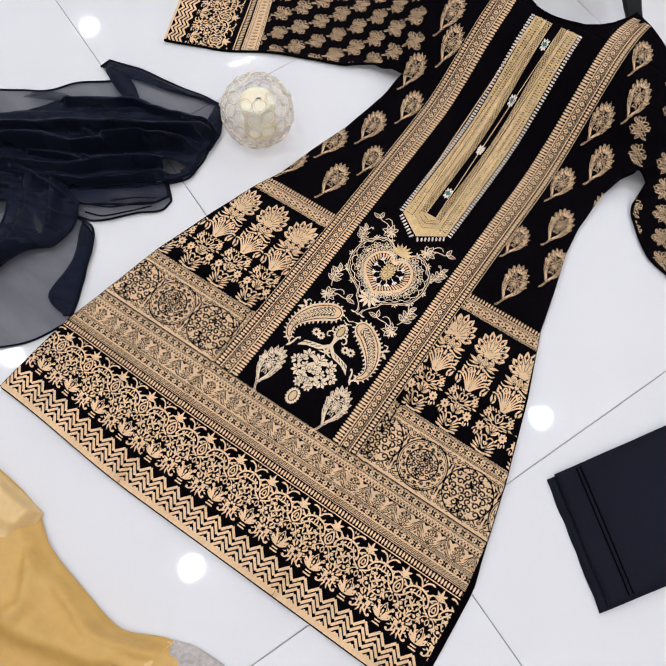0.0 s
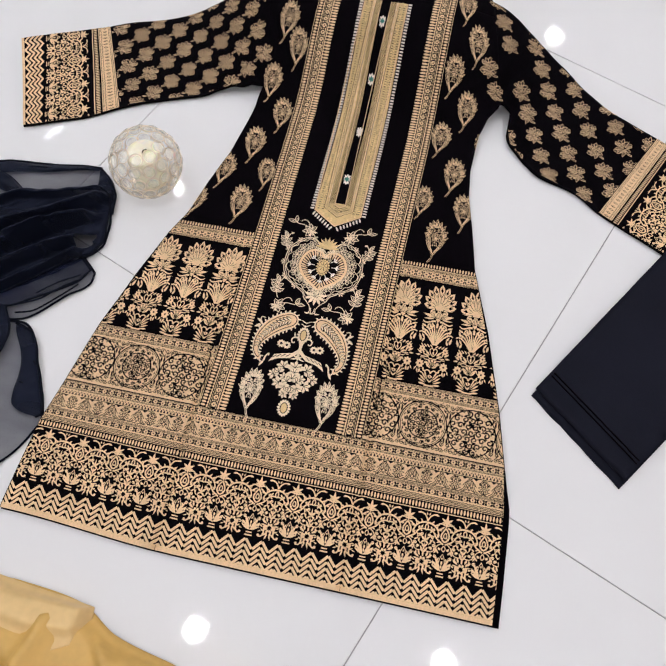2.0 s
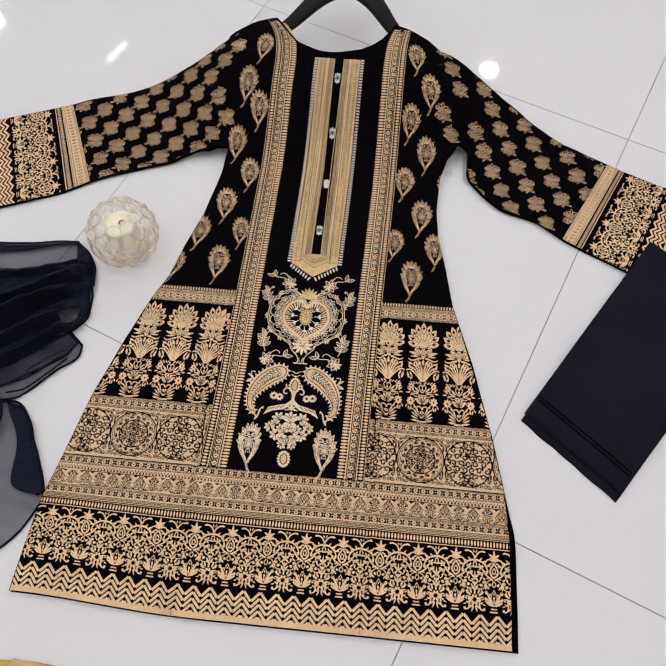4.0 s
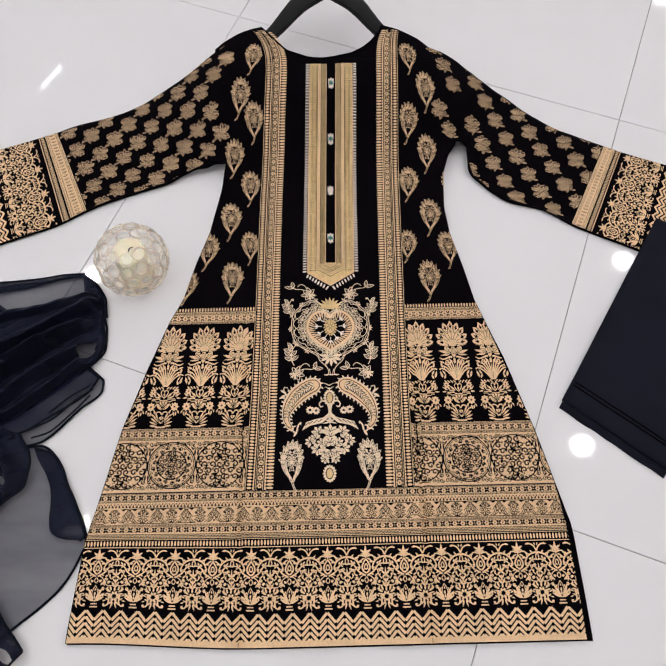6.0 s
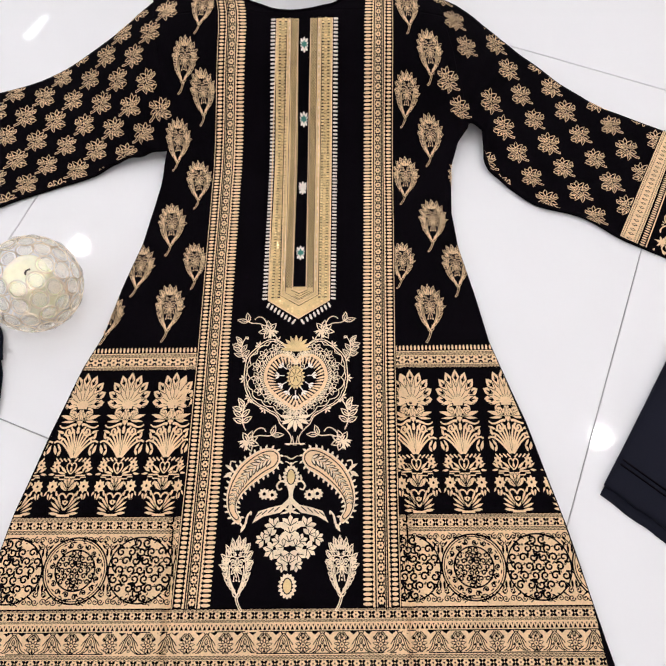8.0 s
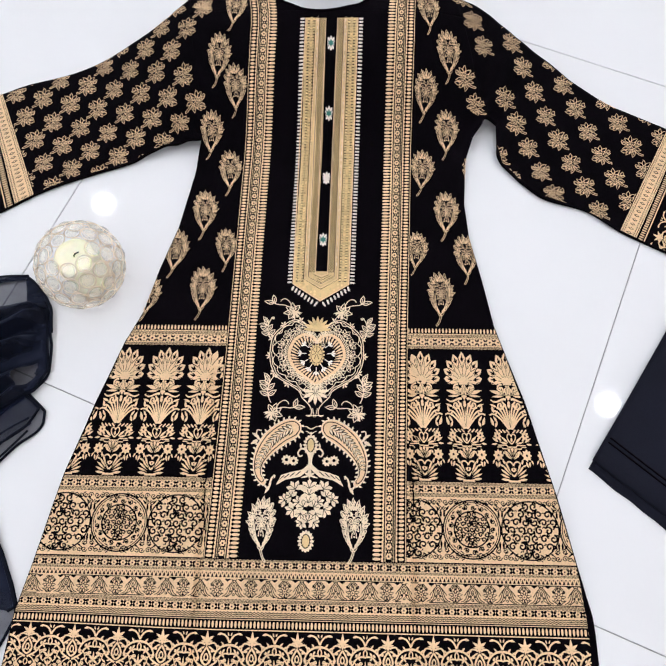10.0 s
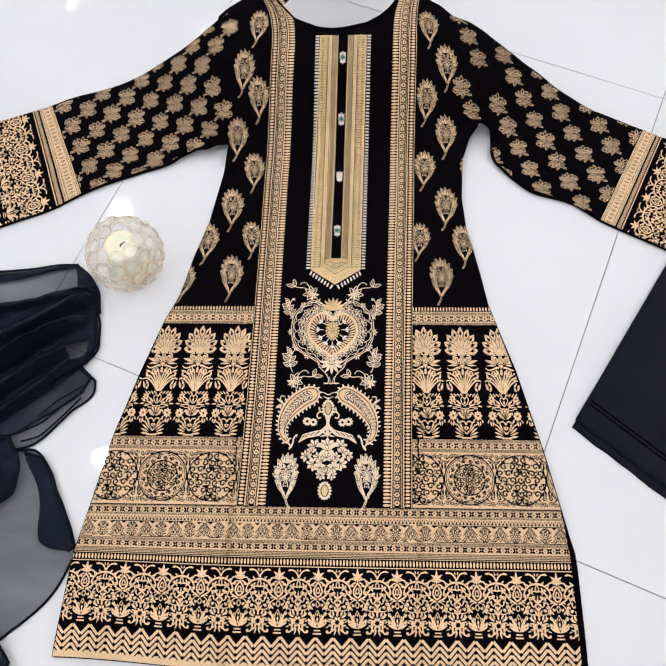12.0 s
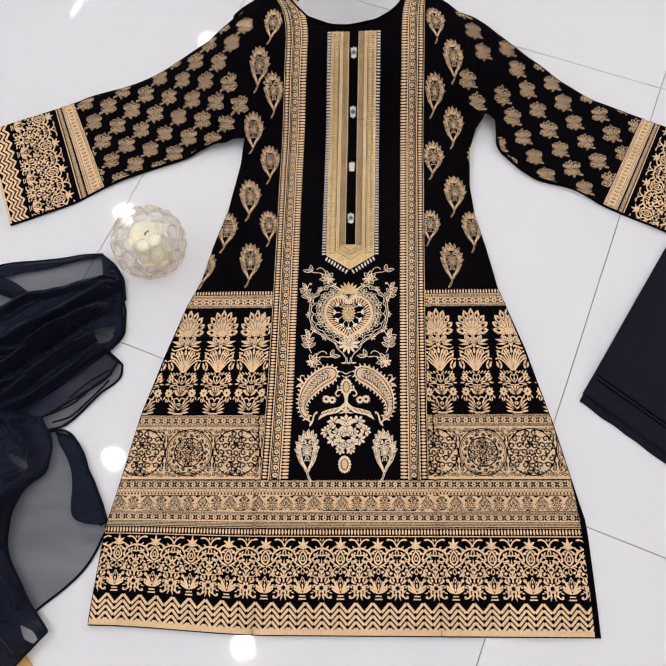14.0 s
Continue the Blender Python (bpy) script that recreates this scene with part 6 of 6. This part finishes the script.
def silk(name, top, bottom, ns, nt, lift, amp, seed, mat, label="", ridges=()):
    a, b = along(top, ns), along(bottom, ns)
    rows = []
    for j in range(nt + 1):
        t = j / nt
        row = []
        for i in range(ns + 1):
            p = a[i] * (1 - t) + b[i] * t
            z = lift + amp * (noise.noise((p[0] * 5 + p[1] * 3, p[1] * 7, seed)) * 0.9 + 0.6 + 0.35 * noise.noise((p[0] * 14 + p[1] * 8, p[1] * 10, seed)))
            z += ridge_height(p[0], p[1], ridges)
            e = min(i, ns - i, j) / 5
            z = max(0.0035, z * (0.25 + 0.75 * smooth01(e)))
            row.append((p[0], p[1], z))
        rows.append(row[::-1])
    return sheet(name, rows, 0.002, mat, mustard, label)


silk("body", [(-0.62, -0.06), (-0.491, -0.182), (-0.452, -0.238), (-0.40, -0.288), (-0.295, -0.292), (-0.195, -0.305), (-0.150, -0.330), (-0.075, -0.347), (0.002, -0.356), (0.053, -0.333), (0.110, -0.322)],
     [(-1.0, -0.45), (-0.9, -0.55), (-0.8, -0.62), (-0.7, -0.7), (-0.55, -0.75), (-0.42, -0.78), (-0.3, -0.8), (-0.16, -0.78), (-0.05, -0.75), (0.05, -0.70), (0.12, -0.62)], 150, 80, 0.006, 0.020, 3, MUSTARD, "mustard silk",
     [([(-0.42, -0.34), (-0.30, -0.37), (-0.20, -0.42), (-0.10, -0.43), (0.0, -0.40)], 0.018, 0.022), ([(-0.10, -0.36), (-0.03, -0.38), (0.05, -0.36)], 0.008, 0.010), ([(-0.16, -0.345), (-0.12, -0.40), (-0.13, -0.48)], 0.010, 0.012), ([(-0.60, -0.20), (-0.50, -0.30), (-0.40, -0.44)], 0.02, 0.02), ([(-0.24, -0.33), (-0.26, -0.42), (-0.34, -0.50)], 0.012, 0.014)])
silk("pale_fold", [(-0.33, -0.290), (-0.260, -0.297), (-0.219, -0.300), (-0.184, -0.304)], [(-0.40, -0.42), (-0.31, -0.40), (-0.235, -0.375), (-0.178, -0.346)], 50, 30, 0.024, 0.008, 9, CREAM, "pale folded silk", [([(-0.33, -0.33), (-0.26, -0.34), (-0.20, -0.335)], 0.014, 0.008)])
silk("pale_border", [(-0.035, -0.3565), (0.002, -0.3585), (0.03, -0.3470), (0.066, -0.3315)], [(0.0, -0.47), (0.03, -0.465), (0.055, -0.455), (0.085, -0.445)], 40, 30, 0.017, 0.006, 15, CREAM, "pale silk border")
silk("printed_tail", [(0.062, -0.330), (0.086, -0.321), (0.119, -0.3175), (0.160, -0.317)], [(0.055, -0.40), (0.08, -0.44), (0.13, -0.47), (0.20, -0.45)], 40, 24, 0.014, 0.006, 12, GREYBLUE, "grey-blue printed end")

# ---------------------------------------------------------------- candle in a crystal globe
BX, BY, BZ, BR = -0.3160, 0.3755, 0.0565, 0.0582
holder = tagged(new("crystal_candle_holder"), "round candle holder of wire rings and clear crystal discs", "candle holder")
holder.location = (BX, BY, 0)
torus = bpy.data.meshes.new("ring")
v, f = tube([(0.0108 * math.cos(g), 0.0108 * math.sin(g), 0) for g in np.linspace(0, 2 * math.pi, 24, endpoint=False)], 0.00075, 6, True)
torus.from_pydata(v, [], f)
torus.materials.append(WIRE)
torus.polygons.foreach_set("use_smooth", [True] * len(torus.polygons))
bm = bmesh.new()
bmesh.ops.create_uvsphere(bm, u_segments=14, v_segments=8, radius=1)
for q in bm.verts:
    rr = math.hypot(q.co.x, q.co.y)
    q.co = Vector((q.co.x * 0.0084, q.co.y * 0.0084, q.co.z * 0.0030 * (1 - 0.25 * rr)))
bead = bpy.data.meshes.new("crystal_disc")
bm.to_mesh(bead)
bm.free()
bead.materials.append(CRYSTAL)
for lat, count in ((-52, 10), (-30, 14), (-8, 16), (14, 16), (36, 13), (56, 9)):
    for k in range(count):
        g = 2 * math.pi * (k + (0.5 if lat in (-30, 14, 55) else 0)) / count
        n = Vector((math.cos(g) * math.cos(radians(lat)), math.sin(g) * math.cos(radians(lat)), math.sin(radians(lat))))
        m = Matrix.Translation(Vector((0, 0, BZ)) + n * BR) @ n.to_track_quat("Z", "Y").to_matrix().to_4x4()
        for nm, data in (("wire_ring", torus), ("crystal_disc", bead)):
            ob = new(nm, data)
            ob.parent = holder
            ob.matrix_basis = m @ pose(0, 0, 0, 0, 0, 40 * k)
            if data is bead:
                ob.visible_shadow = False
for z, r in ((0.0022, 0.030),):
    v, f = tube([(r * math.cos(g), r * math.sin(g), z) for g in np.linspace(0, 2 * math.pi, 40, endpoint=False)], 0.0016, 8, True)
    link_mesh("rim_ring", v, f, WIRE, holder, "plain wire rim", True)
for k in range(4):
    g = math.pi / 2 * k + 0.3
    v, f = tube([(0.030 * math.cos(g), 0.030 * math.sin(g), 0.0022), (0.034 * math.cos(g), 0.034 * math.sin(g), 0.010), (0.031 * math.cos(g), 0.031 * math.sin(g), 0.0180)], 0.0011, 6)
    link_mesh("cup_support", v, f, WIRE, holder, "", True)
bm = bmesh.new()
bmesh.ops.create_cone(bm, cap_ends=True, segments=36, radius1=0.031, radius2=0.031, depth=0.0016, matrix=pose(0, 0, 0.0182))
part("cup_plate", bm, WIRE, holder, "metal candle plate")

candle = tagged(new("pillar_candle"), "cream wax pillar candle, unlit, inside the crystal holder", "candle")
candle.location = (BX, BY, 0.0191)
bm = bmesh.new()
prof = [(0.0, 0.0), (0.0268, 0.0), (0.0275, 0.004), (0.0273, 0.058), (0.0266, 0.0630), (0.0248, 0.0648), (0.018, 0.0636), (0.008, 0.0622), (0.0, 0.0618)]
rows = [[bm.verts.new((r * math.cos(2 * math.pi * k / 40), r * math.sin(2 * math.pi * k / 40), z + 0.0008 * noise.noise((math.cos(k / 6.3), math.sin(k / 6.3), z * 40)))) for k in range(40)] for r, z in prof[1:-1]]
for a, b in zip(rows, rows[1:]):
    for k in range(40):
        bm.faces.new((a[k], a[(k + 1) % 40], b[(k + 1) % 40], b[k]))
bm.faces.new(rows[0][::-1])
bm.faces.new(rows[-1])
part("wax_body", bm, WAX, candle, "cream wax", True)
v, f = tube([(0, 0, 0.060), (0.001, 0, 0.066), (0.004, 0.001, 0.0700), (0.0085, 0.003, 0.0705)], 0.0011, 6)
link_mesh("wick", v, f, WICK, candle, "bent dark wick", True)

# ---------------------------------------------------------------- floor tiles
T = 0.80
bm = box(0.0007, T - 0.0007, 0.0007, T - 0.0007, -0.0035, 0.0)
bmesh.ops.bevel(bm, geom=[e for e in bm.edges if all(q.co.z > -0.001 for q in e.verts)], offset=0.0006, segments=1, affect="EDGES")
tile_mesh = bpy.data.meshes.new("tile")
bm.to_mesh(tile_mesh)
bm.free()
tile_mesh.materials.append(TILE)
for i in range(-9, 9):
    for j in range(-8, 10):
        p = CORNER + FU * (T * i) + FV * (T * j)
        c = p + FU * T / 2 + FV * T / 2
        if X0 - 0.4 < c.x < X1 + 0.4 and Y0 - 0.4 < c.y < Y1 + 0.4:
            ob = new("tile", tile_mesh)
            ob.parent = floor
            ob.matrix_basis = Matrix.Translation(p) @ pose(0, 0, 0, 0, 0, TURN_FLOOR)
